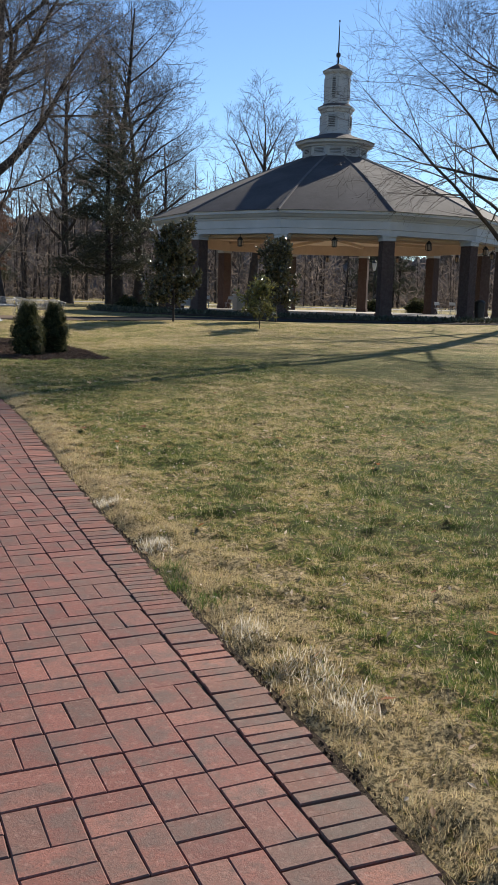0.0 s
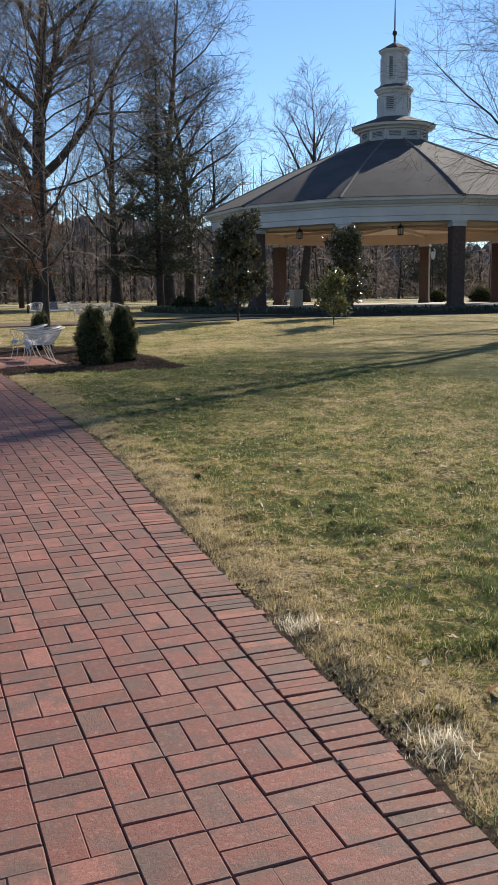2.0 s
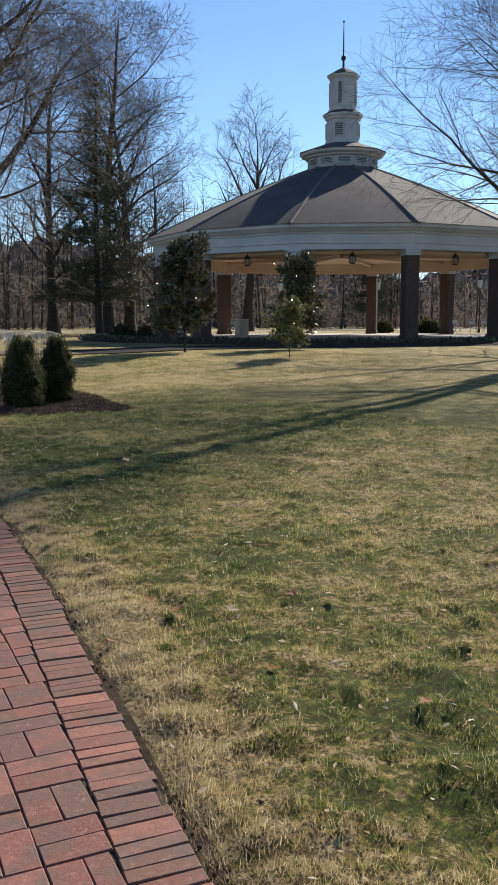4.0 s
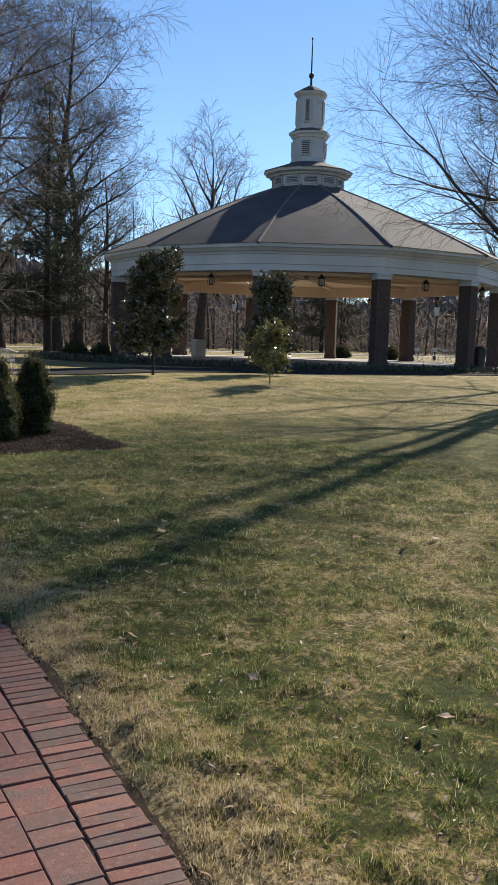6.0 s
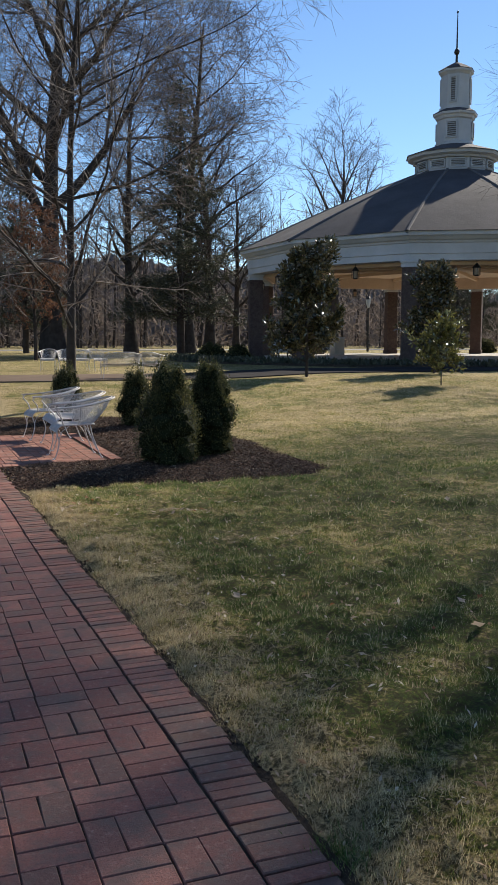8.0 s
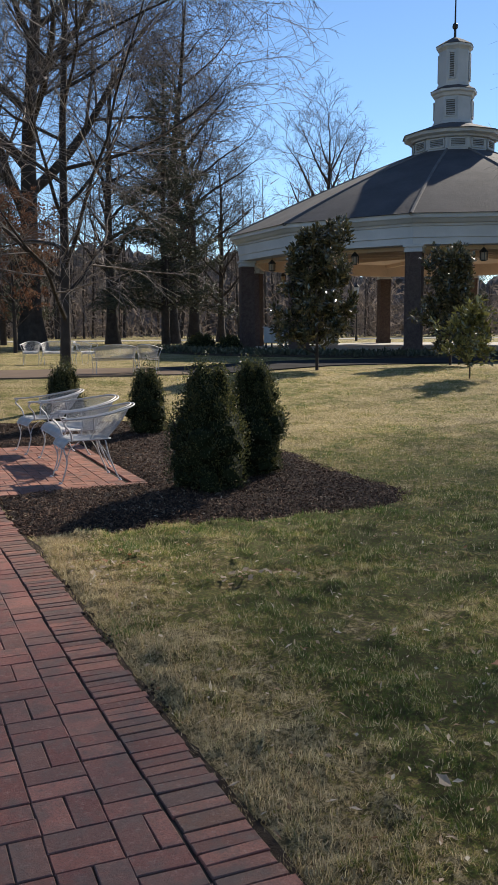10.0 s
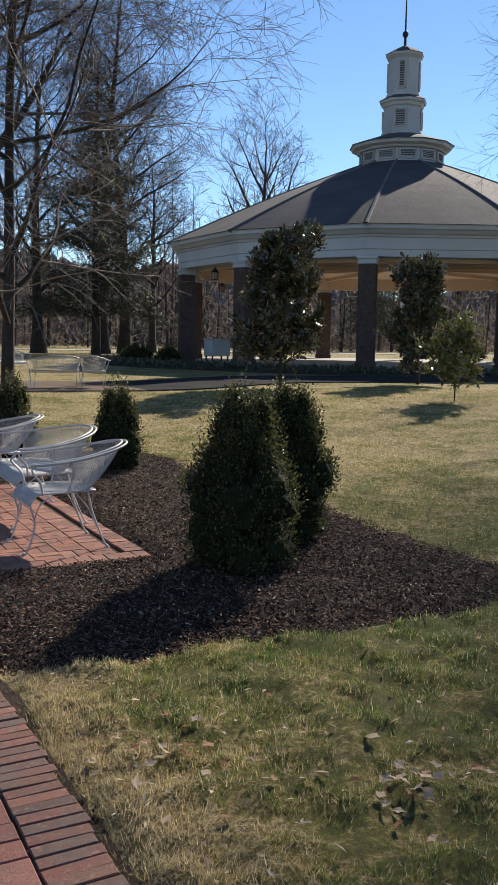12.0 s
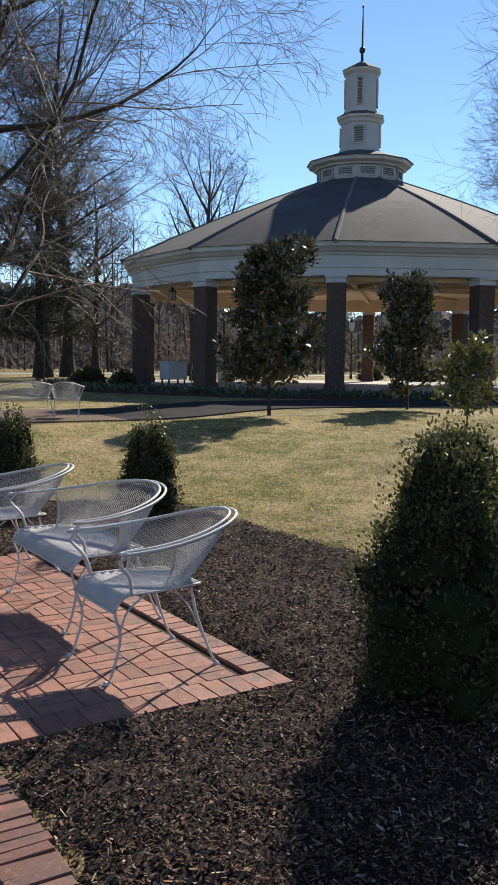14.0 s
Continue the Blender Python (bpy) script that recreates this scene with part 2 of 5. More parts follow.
def empty(name, x, y, z, rz=0.0):
    ob = new(name)
    ob.empty_display_size = 0.2
    ob.matrix_basis = pose(x, y, z, 0, 0, rz)
    return ob


def box(bm, cx, cy, cz, sx, sy, sz, bevel=0.0, rz=0.0):
    r = bmesh.ops.create_cube(bm, size=1.0, matrix=pose(cx, cy, cz, 0, 0, rz) @ Matrix.Diagonal((sx, sy, sz, 1)))
    if bevel:
        es = list({e for v in r["verts"] for e in v.link_edges})
        bmesh.ops.bevel(bm, geom=es, offset=bevel, segments=2, profile=0.6, affect="EDGES")


def tubes(lines, sides=None):
    """Verts and faces of tapered tubes along (points, radii) lines."""
    verts, faces = [], []
    for pts, rad in lines:
        n = len(pts)
        k = sides or (8 if rad[0] > 0.12 else 6 if rad[0] > 0.05 else 4 if rad[0] > 0.02 else 3)
        start = len(verts)
        ring = [(math.cos(2 * math.pi * j / k), math.sin(2 * math.pi * j / k)) for j in range(k)]
        for i in range(n):
            a, b = pts[max(i - 1, 0)], pts[min(i + 1, n - 1)]
            d = (b - a).normalized()
            u = d.cross(Vector((0, 0, 1)) if abs(d.z) < 0.93 else Vector((1, 0, 0))).normalized()
            w = d.cross(u)
            for c, s in ring:
                verts.append(pts[i] + (u * c + w * s) * rad[i])
        for i in range(n - 1):
            for j in range(k):
                p, q = start + i * k + j, start + i * k + (j + 1) % k
                faces.append((p, q, q + k, p + k))
        faces.append(tuple(start + (n - 1) * k + j for j in range(k)))
    return verts, faces


def smoothstep(a, b, v):
    v = min(max((v - a) / (b - a), 0.0), 1.0)
    return v * v * (3 - 2 * v)


def lift(x, y):
    """Height of the ground: level by the path, a gentle rise up to the pavilion."""
    return 0.38 * smoothstep(26.8, 37.0, y + 0.08 * x) - 0.02


def lattice(x, y, seed):
    """Smooth noise between 0 and 1 at arrays of places, one cell a unit."""
    xi, yi = np.floor(x), np.floor(y)
    u, v = x - xi, y - yi
    u, v = u * u * (3 - 2 * u), v * v * (3 - 2 * v)

    def dot(a, b):
        h = np.sin(a * 127.1 + b * 311.7 + seed * 74.7) * 43758.5453
        return h - np.floor(h)
    low = dot(xi, yi) * (1 - u) + dot(xi + 1, yi) * u
    high = dot(xi, yi + 1) * (1 - u) + dot(xi + 1, yi + 1) * u
    return low * (1 - v) + high * v


def turf_height(x, y):
    """Height of the tussocky turf above the level ground, for arrays of places."""
    edge = np.interp(y, EDGE_Y, EDGE_X)
    keep = np.clip((x - edge - 0.02) / 0.12, 0, 1) * np.clip((9.6 - x) / 1.0, 0, 1) * np.clip((y - 2.0) / 1.0, 0, 1) * np.clip((22.4 - y) / 0.6, 0, 1)
    h = 0.018 * lattice(x * 2.6, y * 2.6, 1) + 0.046 * lattice(x * 7.5, y * 7.5, 2) ** 2 + 0.026 * lattice(x * 15, y * 15, 3) ** 1.5
    near = np.nonzero((x < 5.6) & (y > 21.3) & (keep > 0))[0]
    for i in near:
        if in_bed(x[i], y[i]):
            keep[i] = 0.0
    return h * keep


def curve_at(keys, v):
    """A smooth value along (place, value) keys."""
    if v <= keys[0][0]:
        return keys[0][1]
    for (a, p), (b, q) in zip(keys, keys[1:]):
        if v <= b:
            s = (v - a) / (b - a)
            return p + (q - p) * s
    return keys[-1][1]


# ---------------------------------------------------------------- ground
JOINT = [(-2, 2.36), (3, 2.31), (5, 2.25), (7, 2.19), (9.5, 2.13), (11.5, 2.135), (13.2, 2.14), (15.2, 2.06), (17.2, 1.91), (19, 1.75), (21.2, 1.61), (22.5, 1.48), (24, 1.40), (32, 0.95)]


def joint_x(y):
    """x of the line between the path's field and its edging."""
    return (curve_at(JOINT, y - 0.7) + 2 * curve_at(JOINT, y) + curve_at(JOINT, y + 0.7)) / 4


EDGE_Y = np.arange(-2, 60, 0.25)
EDGE_X = np.array([joint_x(v) for v in EDGE_Y]) + 0.205
BED = [(1.72, 21.92), (2.45, 21.78), (3.1, 21.85), (4.2, 21.82), (5.02, 22.2), (5.26, 22.7), (5.16, 23.6), (5.2, 24.7), (5.1, 25.9), (4.9, 27.4), (4.75, 28.6), (3.9, 29.1), (2.6, 29.4), (1.2, 29.2), (0.9, 27.1), (1.5, 24.5), (1.63, 23.0)]


def bed_outline():
    pts, n = [], len(BED)
    for i in range(n):
        p = [Vector(BED[(i + k) % n]) for k in (-1, 0, 1, 2)]
        for s in (0, 0.25, 0.5, 0.75):
            q = 0.5 * ((2 * p[1]) + (p[2] - p[0]) * s + (2 * p[0] - 5 * p[1] + 4 * p[2] - p[3]) * s * s + (3 * p[1] - p[0] - 3 * p[2] + p[3]) * s ** 3)
            pts.append(q)
    return pts


OUTLINE = bed_outline()


def in_bed(x, y):
    inside, n = False, len(OUTLINE)
    for i in range(n):
        a, b = OUTLINE[i], OUTLINE[i - 1]
        if (a.y > y) != (b.y > y) and x < (b.x - a.x) * (y - a.y) / (b.y - a.y) + a.x:
            inside = not inside
    return inside


def build_ground():
    xs = sorted(set([-600, -300, -150, -80, -50] + list(np.arange(-30, 1.01, 2.0)) + list(np.arange(1.7, 9.8, 0.05)) + list(np.arange(10, 60.1, 2.0)) + [80, 120, 200, 350, 600]))
    ys = sorted(set([-400, -200, -100, -50, -20] + list(np.arange(-6, 1.6, 1.5)) + list(np.arange(2.0, 22.8, 0.05)) + list(np.arange(24, 60.1, 1.5)) + [75, 100, 140, 200, 350, 700, 1200]))
    gx, gy = np.meshgrid(np.array(xs, float), np.array(ys, float))
    gx, gy = gx.ravel(), gy.ravel()
    tall = turf_height(gx, gy)
    verts = [(x, y, lift(x, y) - 0.002 + h - 0.004 * abs(noise.noise((x * 0.3, y * 0.3, 0)))) for x, y, h in zip(gx, gy, tall)]
    w = len(xs)
    faces = [(j * w + i, j * w + i + 1, (j + 1) * w + i + 1, (j + 1) * w + i) for j in range(len(ys) - 1) for i in range(w - 1)]
    ob = raw("ground", verts, faces, TURF, None, "", True)
    tagged(ob, "patchy winter lawn, straw and green turf", "lawn", kind="structure")


build_ground()


def strip(name, ys, left, right, z, depth, mat):
    """A slab between two edges given as functions of y, with its sides."""
    verts, faces = [], []
    for y in ys:
        for x in (left(y), right(y)):
            verts += [(x, y, z(x, y)), (x, y, z(x, y) - depth)]
    for i in range(len(ys) - 1):
        a = 4 * i
        faces += [(a, a + 2, a + 6, a + 4), (a + 2, a + 3, a + 7, a + 6), (a + 1, a, a + 4, a + 5)]
    faces += [(0, 1, 3, 2), (4 * len(ys) - 4, 4 * len(ys) - 2, 4 * len(ys) - 1, 4 * len(ys) - 3)]
    return raw(name, verts, faces, mat)


PATH_YS = list(np.arange(-2, 30.01, 0.5))
path = tagged(strip("path", PATH_YS, lambda y: -0.62, lambda y: joint_x(y) + 0.205, lambda x, y: -0.009, 0.1, SAND),
              "red brick garden path in basketweave with brick edging", "path", kind="structure")


# ---------------------------------------------------------------- pavilion
CX, CY, FLOOR = 26.06, 56.04, 0.48
SIDES, PHASE = 12, radians(21.0)


def ring(r, z, n=SIDES, ph=PHASE):
    return [(r * math.cos(ph + 2 * math.pi * i / n), r * math.sin(ph + 2 * math.pi * i / n), z) for i in range(n)]


def lathe(name, profile, mat, parent, n=SIDES, ph=PHASE, label="", caps=True):
    """A polygonal turned body through (radius, height) pairs."""
    verts, faces = [], []
    for r, z in profile:
        verts += ring(r, z, n, ph)
    for i in range(len(profile) - 1):
        for j in range(n):
            k = (j + 1) % n
            faces.append((i * n + j, i * n + k, (i + 1) * n + k, (i + 1) * n + j))
    if caps:
        faces += [tuple(range(n))[::-1], tuple((len(profile) - 1) * n + j for j in range(n))]
    return raw(name, verts, faces, mat, parent, label)


def build_pier():
    """Square brick shaft, its courses parted by raked joints, and a white capital."""
    profile, courses = [], 52
    h = 3.95 / courses
    for c in range(courses):
        s = (0.66 if c > 2 else 0.74) / math.sqrt(2)
        z = c * h
        profile += [(s - 0.008, z), (s - 0.008, z + 0.012), (s, z + 0.013), (s, z + h - 0.001)]
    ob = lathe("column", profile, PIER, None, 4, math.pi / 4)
    me = ob.data
    bpy.data.objects.remove(ob)
    bm = bmesh.new()
    box(bm, 0, 0, 4.00, 0.74, 0.74, 0.08, 0.012)
    box(bm, 0, 0, 4.09, 0.70, 0.70, 0.12, 0.01)
    box(bm, 0, 0, 4.19, 0.82, 0.82, 0.09, 0.015)
    cap = bpy.data.meshes.new("capital")
    bm.to_mesh(cap)
    bm.free()
    cap.materials.append(WHITE)
    return me, cap


def louvre(name, w, h, parent, x, y, z, rz, mat=WHITE):
    """A framed louvre with sloping slats, facing +x before its turn."""
    bm = bmesh.new()
    for s in (-1, 1):
        box(bm, 0.02, s * (w / 2 - 0.03), 0, 0.06, 0.06, h)
        box(bm, 0.02, 0, s * (h / 2 - 0.03), 0.06, w, 0.06)
    n = max(4, int(h / 0.11))
    for i in range(n):
        zz = -h / 2 + 0.06 + (i + 0.5) * (h - 0.12) / n
        bmesh.ops.create_cube(bm, size=1.0, matrix=pose(0.015, 0, zz, 0, 35, 0) @ Matrix.Diagonal((0.075, w - 0.1, 0.014, 1)))
    ob = part(name, bm, mat, parent)
    ob.matrix_basis = pose(x, y, z, 0, 0, rz)
    # dark sheet behind the slats, coloured as the shade in the gaps
    bm = bmesh.new()
    box(bm, -0.022, 0, 0, 0.012, w - 0.1, h - 0.1)
    back = part("louvre_back", bm, LOUVRE_DARK, ob)
    return ob


def build_pavilion():
    top = empty("pavilion", CX, CY, 0)
    tagged(top, "twelve-sided open pavilion with brick piers, shingle roof and white cupola", "pavilion")
    lathe("floor_slab", [(12.3, 0.2), (12.3, FLOOR - 0.01), (12.27, FLOOR)], CONCRETE, top, label="pale concrete floor slab")
    pier, cap = build_pier()
    for i in range(SIDES):
        a = PHASE + 2 * math.pi * i / SIDES
        col = under(new("column", pier), top)
        col.matrix_basis = pose(10.55 * math.cos(a), 10.55 * math.sin(a), FLOOR, 0, 0, math.degrees(a))
        c = under(new("capital", cap), col)
        c["label"] = "white moulded capital"
    # beam, frieze and cornice, as one moulded band a side
    band = [(10.15, 4.72), (10.92, 4.72), (10.92, 4.98), (10.97, 5.0), (10.97, 5.42), (11.03, 5.44), (11.06, 5.52), (11.16, 5.56), (11.28, 5.68), (11.36, 5.72), (11.36, 5.84), (11.40, 5.88), (10.2, 5.88)]
    for i in range(SIDES):
        a, b = PHASE + 2 * math.pi * i / SIDES, PHASE + 2 * math.pi * (i + 1) / SIDES
        verts = [(r * math.cos(t), r * math.sin(t), z) for t in (a, b) for r, z in band]
        n = len(band)
        faces = [(j, j + n, (j + 1) % n + n, (j + 1) % n) for j in range(n)]
        raw("entablature", verts, faces, WHITE, top, "white painted frieze and cornice" if i == 0 else "")
    lathe("pavilion_ceiling", [(10.0, 5.25), (10.0, 5.33)], TAN, top, label="warm tan boarded ceiling")
    for i in range(SIDES):      # tan inner face of the beam
        a, b = PHASE + 2 * math.pi * i / SIDES, PHASE + 2 * math.pi * (i + 1) / SIDES
        prof = [(10.0, 4.57), (10.16, 4.57), (10.16, 5.4), (10.0, 5.4)]
        verts = [(r * math.cos(t), r * math.sin(t), z) for t in (a, b) for r, z in prof]
        raw("inner_beam", verts, [(j, j + 4, (j + 1) % 4 + 4, (j + 1) % 4) for j in range(4)], TAN, top, "tan painted inner beam" if i == 0 else "")
    for i in range(SIDES):      # shallow beams under the ceiling
        a = PHASE + 2 * math.pi * i / SIDES
        bm = bmesh.new()
        box(bm, 5.15, 0, 5.16, 9.6, 0.18, 0.2, 0.01)
        ob = part("ceiling_beam", bm, TAN, top)
        ob.matrix_basis = pose(0, 0, 0, 0, 0, math.degrees(a))
    # roof planes with courses of shingles stepping down
    rows = 10
    for i in range(SIDES):
        a, b = PHASE + 2 * math.pi * i / SIDES, PHASE + 2 * math.pi * (i + 1) / SIDES
        verts, faces = [], []
        for c in range(rows):
            for k, up in ((c, 0.0), (c + 1, 0.0)):
                s = k / rows
                r = 11.46 + (1.95 - 11.46) * s
                z = 5.89 + (10.0 - 5.89) * (s + 0.035 * math.sin(math.pi * s)) + up
                verts += [(r * math.cos(a), r * math.sin(a), z), (r * math.cos(b), r * math.sin(b), z)]
            f = 4 * c
            faces.append((f, f + 1, f + 3, f + 2))
            if c:
                faces.append((f - 2, f - 1, f + 1, f))
        raw("roof_plane", verts, faces, SHINGLE, top)
        # hip caps, paler than the roof planes
        pts = []
        for k in range(9):
            s = k / 8
            r = 11.46 + (1.95 - 11.46) * s
            z = 5.90 + (10.0 - 5.89) * (s + 0.035 * math.sin(math.pi * s)) - 0.045
            pts.append(Vector((r * math.cos(a), r * math.sin(a), z)))
        v, f = tubes([(pts, [0.085] * 9)], 6)
        raw("hip_cap", v, f, HIP, top, "paler hip cap shingles")
    # cupola
    drum = lathe("cupola_drum", [(2.06, 9.85), (2.06, 10.0), (1.98, 10.02), (1.98, 10.55), (2.12, 10.6)], WHITE, top, label="white louvred cupola base")
    w = 2 * 1.98 * math.sin(math.pi / SIDES)
    for i in range(SIDES):
        a = PHASE + 2 * math.pi * (i + 0.5) / SIDES
        r = 1.98 * math.cos(math.pi / SIDES) + 0.035
        louvre("louvre", w - 0.22, 0.46, drum, r * math.cos(a), r * math.sin(a), 10.29, math.degrees(a))
    lathe("cupola_cornice", [(2.0, 10.56), (2.14, 10.57), (2.2, 10.66), (2.42, 10.74), (2.46, 10.86), (2.5, 10.88), (1.9, 10.9)], WHITE, top)
    lathe("cupola_roof", [(2.54, 10.885), (2.54, 10.91), (1.8, 11.16), (1.05, 11.42)], SHINGLE, top)
    n, ph = 8, radians(27.5)
    tier = lathe("cupola_tier", [(1.04, 11.38), (1.04, 11.52), (0.98, 11.56), (0.93, 12.74), (0.98, 12.78)], WHITE, top, n, ph, "white octagonal louvred tier")
    lathe("tier_cornice", [(0.96, 12.72), (1.02, 12.76), (1.06, 12.88), (1.16, 12.94), (1.17, 13.04), (1.0, 13.06)], WHITE, top, n, ph)
    lathe("tier_roof", [(1.18, 13.045), (1.18, 13.06), (0.82, 13.26)], SHINGLE, top, n, ph)
    lantern = lathe("cupola_lantern", [(0.84, 13.22), (0.84, 13.34), (0.78, 13.37), (0.77, 14.95), (0.82, 15.0)], WHITE, top, n, ph, "slender white octagonal lantern")
    lathe("lantern_cornice", [(0.79, 14.96), (0.83, 15.02), (0.92, 15.1), (0.93, 15.2), (0.8, 15.22)], WHITE, top, n, ph)
    lathe("lantern_roof", [(0.95, 15.205), (0.95, 15.22), (0.5, 15.48), (0.08, 15.68)], SHINGLE, top, n, ph)
    for i in range(0, n, 2):     # every other face has its louvres
        a = ph + 2 * math.pi * (i + 0.5) / n
        c = math.cos(math.pi / n)
        louvre("louvre", 0.56, 0.86, tier, (0.955 * c + 0.03) * math.cos(a), (0.955 * c + 0.03) * math.sin(a), 12.16, math.degrees(a))
        louvre("louvre", 0.34, 1.3, lantern, (0.775 * c + 0.03) * math.cos(a), (0.775 * c + 0.03) * math.sin(a), 14.18, math.degrees(a))
    lathe("finial", [(0.07, 15.6), (0.06, 16.05), (0.12, 16.1), (0.15, 16.2), (0.12, 16.3), (0.045, 16.36), (0.035, 17.4), (0.02, 18.1), (0.05, 18.14), (0.05, 18.2), (0.01, 18.26)], DARK_METAL, top, 8, 0, "dark metal spire with ball")


build_pavilion()


# ---------------------------------------------------------------- trees
def wander(rng, start, way, length, r0, r1, steps, jitter, rise):
    pts, rad, p, d = [start.copy()], [r0], start.copy(), way.normalized()
    for i in range(steps):
        d = (d + Vector((rng.uniform(-1, 1), rng.uniform(-1, 1), rng.uniform(-1, 1))) * jitter + Vector((0, 0, rise))).normalized()
        p = p + d * (length / steps)
        pts.append(p)
        rad.append(r0 + (r1 - r0) * (i + 1) / steps)
    return pts, rad


def sprout(rng, line, count, lo, hi, angle, length, taper, steps, jitter, rise, flat=0.0, floor_r=0.004, fall=0.65):
    """Side shoots along a branch."""
    out = []
    pts, rad = line
    n = len(pts) - 1
    turn = rng.uniform(0, 6.28)
    for k in range(count):
        s = lo + (hi - lo) * (k + rng.random()) / count
        i = min(int(s * n), n - 1)
        f = s * n - i
        p = pts[i].lerp(pts[i + 1], f)
        r = rad[i] + (rad[i + 1] - rad[i]) * f
        d = (pts[i + 1] - pts[i]).normalized()
        u = d.cross(Vector((0, 0, 1)) if abs(d.z) < 0.95 else Vector((1, 0, 0))).normalized()
        w = d.cross(u)
        turn += 2.4 + rng.uniform(-0.5, 0.5)
        side = u * math.cos(turn) + w * math.sin(turn) * (1 - flat)
        ang = radians(angle * rng.uniform(0.75, 1.25))
        way = d * math.cos(ang) + side.normalized() * math.sin(ang)
        L = length * (1.15 - fall * s) * rng.uniform(0.7, 1.25)
        out.append(wander(rng, p, way, L, max(r * taper, floor_r), floor_r * 0.7, steps, jitter, rise))
    return out


def bare_tree(name, seed, height, r, limbs, reach, clear=0.2, lean=(0, 0), rise=0.10, angle=52, twig_rise=0.03, density=(9, 7, 5), mat=BARK, fork=True, twig_r=0.006, fall=0.65, bow=0.06, tip=0.12, limb=0.5, thin_side=None, twigs=TWIG, twin=None):
    """A leafless broadleaf tree: flared trunk and limbs, and a crown of twigs."""
    rng = random.Random(seed)
    top = empty(name, 0, 0, 0)
    trunk = wander(rng, Vector((0, 0, -0.1)), Vector((lean[0], lean[1], 1)), height * (0.8 if fork else 0.95), r, r * tip, 12, bow, 0.05)
    trunk[1][0] = r * 1.55
    trunk[1][1] = r * 1.02
    big = [trunk]
    arms = sprout(rng, trunk, limbs, clear, 0.98, angle, reach, limb, 9, 0.17, rise, 0.0, 0.004, fall)
    if twin is not None:           # a second stem parts from the first low down
        way = Vector((0.085 * math.cos(radians(twin)), 0.085 * math.sin(radians(twin)), 1))
        stem = wander(rng, trunk[0][1], way, height * 0.62, r * 0.8, r * 0.3, 12, bow, 0.02)
        big.append(stem)
        arms += sprout(rng, stem, limbs // 3, 0.3, 0.98, angle, reach * 0.8, limb, 9, 0.17, rise, 0.0, 0.004, fall)
    if thin_side is not None:      # the crown is poor on this side, above the lowest limbs
        poor = Vector((math.cos(radians(thin_side)), math.sin(radians(thin_side)), 0))
        arms = [a for a in arms if a[0][0].z < height * 0.36 or (a[0][-1] - a[0][0]).normalized().dot(poor) < 0.05]
    big += arms
    second = []
    for a in arms:
        second += sprout(rng, a, density[0], 0.2, 0.98, 45, 0.18 * reach + 0.28 * (a[0][-1] - a[0][0]).length, 0.5, 5, 0.16, rise * 0.7, 0.3, twig_r * 1.6)
    third, fourth = [], []
    for b in second:
        third += sprout(rng, b, density[1], 0.15, 1.0, 42, reach * 0.2, 0.55, 4, 0.18, twig_rise, 0.2, twig_r)
    for c in third:
        fourth += sprout(rng, c, density[2], 0.15, 1.0, 38, reach * 0.095, 0.7, 2, 0.2, twig_rise, 0.2, twig_r * 0.8)
    v, f = tubes(big)
    raw("trunk", v, f, mat, top, "", True)
    v, f = tubes(second)
    tagged(raw("upper_growth", v, f, twigs, top, "", True), kind="stuff")
    v, f = tubes(third + fourth, 3)
    tagged(raw("crown", v, f, twigs, top, "fine leafless twigs"), kind="stuff")
    return top


def pine_tree(name, seed, height, r, spread, clear=0.12, clumps=12000):
    rng = random.Random(seed)
    top = empty(name, 0, 0, 0)
    trunk = wander(rng, Vector((0, 0, -0.1)), Vector((0, 0, 1)), height, r, 0.03, 12, 0.02, 0.05)
    arms = sprout(rng, trunk, 95, clear, 0.99, 84, spread, 0.22, 5, 0.12, -0.01, 0.0, 0.012, 1.06)
    v, f = tubes([trunk] + arms)
    raw("trunk", v, f, BARK, top, "", True)
    verts, faces = [], []
    sizes = [(a[0][-1] - a[0][0]).length ** 1.2 for a in arms]
    for pts, rad in rng.choices(arms, sizes, k=clumps):
        s = rng.uniform(0.18, 1.0) * (len(pts) - 1)
        i = min(int(s), len(pts) - 2)
        c = pts[i].lerp(pts[i + 1], s - i) + Vector((rng.gauss(0, 0.28), rng.gauss(0, 0.28), rng.gauss(-0.1, 0.22)))
        for _ in range(3):
            d = Vector((rng.gauss(0, 1), rng.gauss(0, 1), rng.gauss(0.2, 0.7))).normalized() * rng.uniform(0.2, 0.42)
            e = d.cross(Vector((rng.gauss(0, 1), rng.gauss(0, 1), rng.gauss(0, 1)))).normalized() * 0.024
            n = len(verts)
            verts += [c - e, c + e, c + d]
            faces.append((n, n + 1, n + 2))
    tagged(raw("crown", verts, faces, PINE, top, "dark green needles"), kind="stuff")
    return top


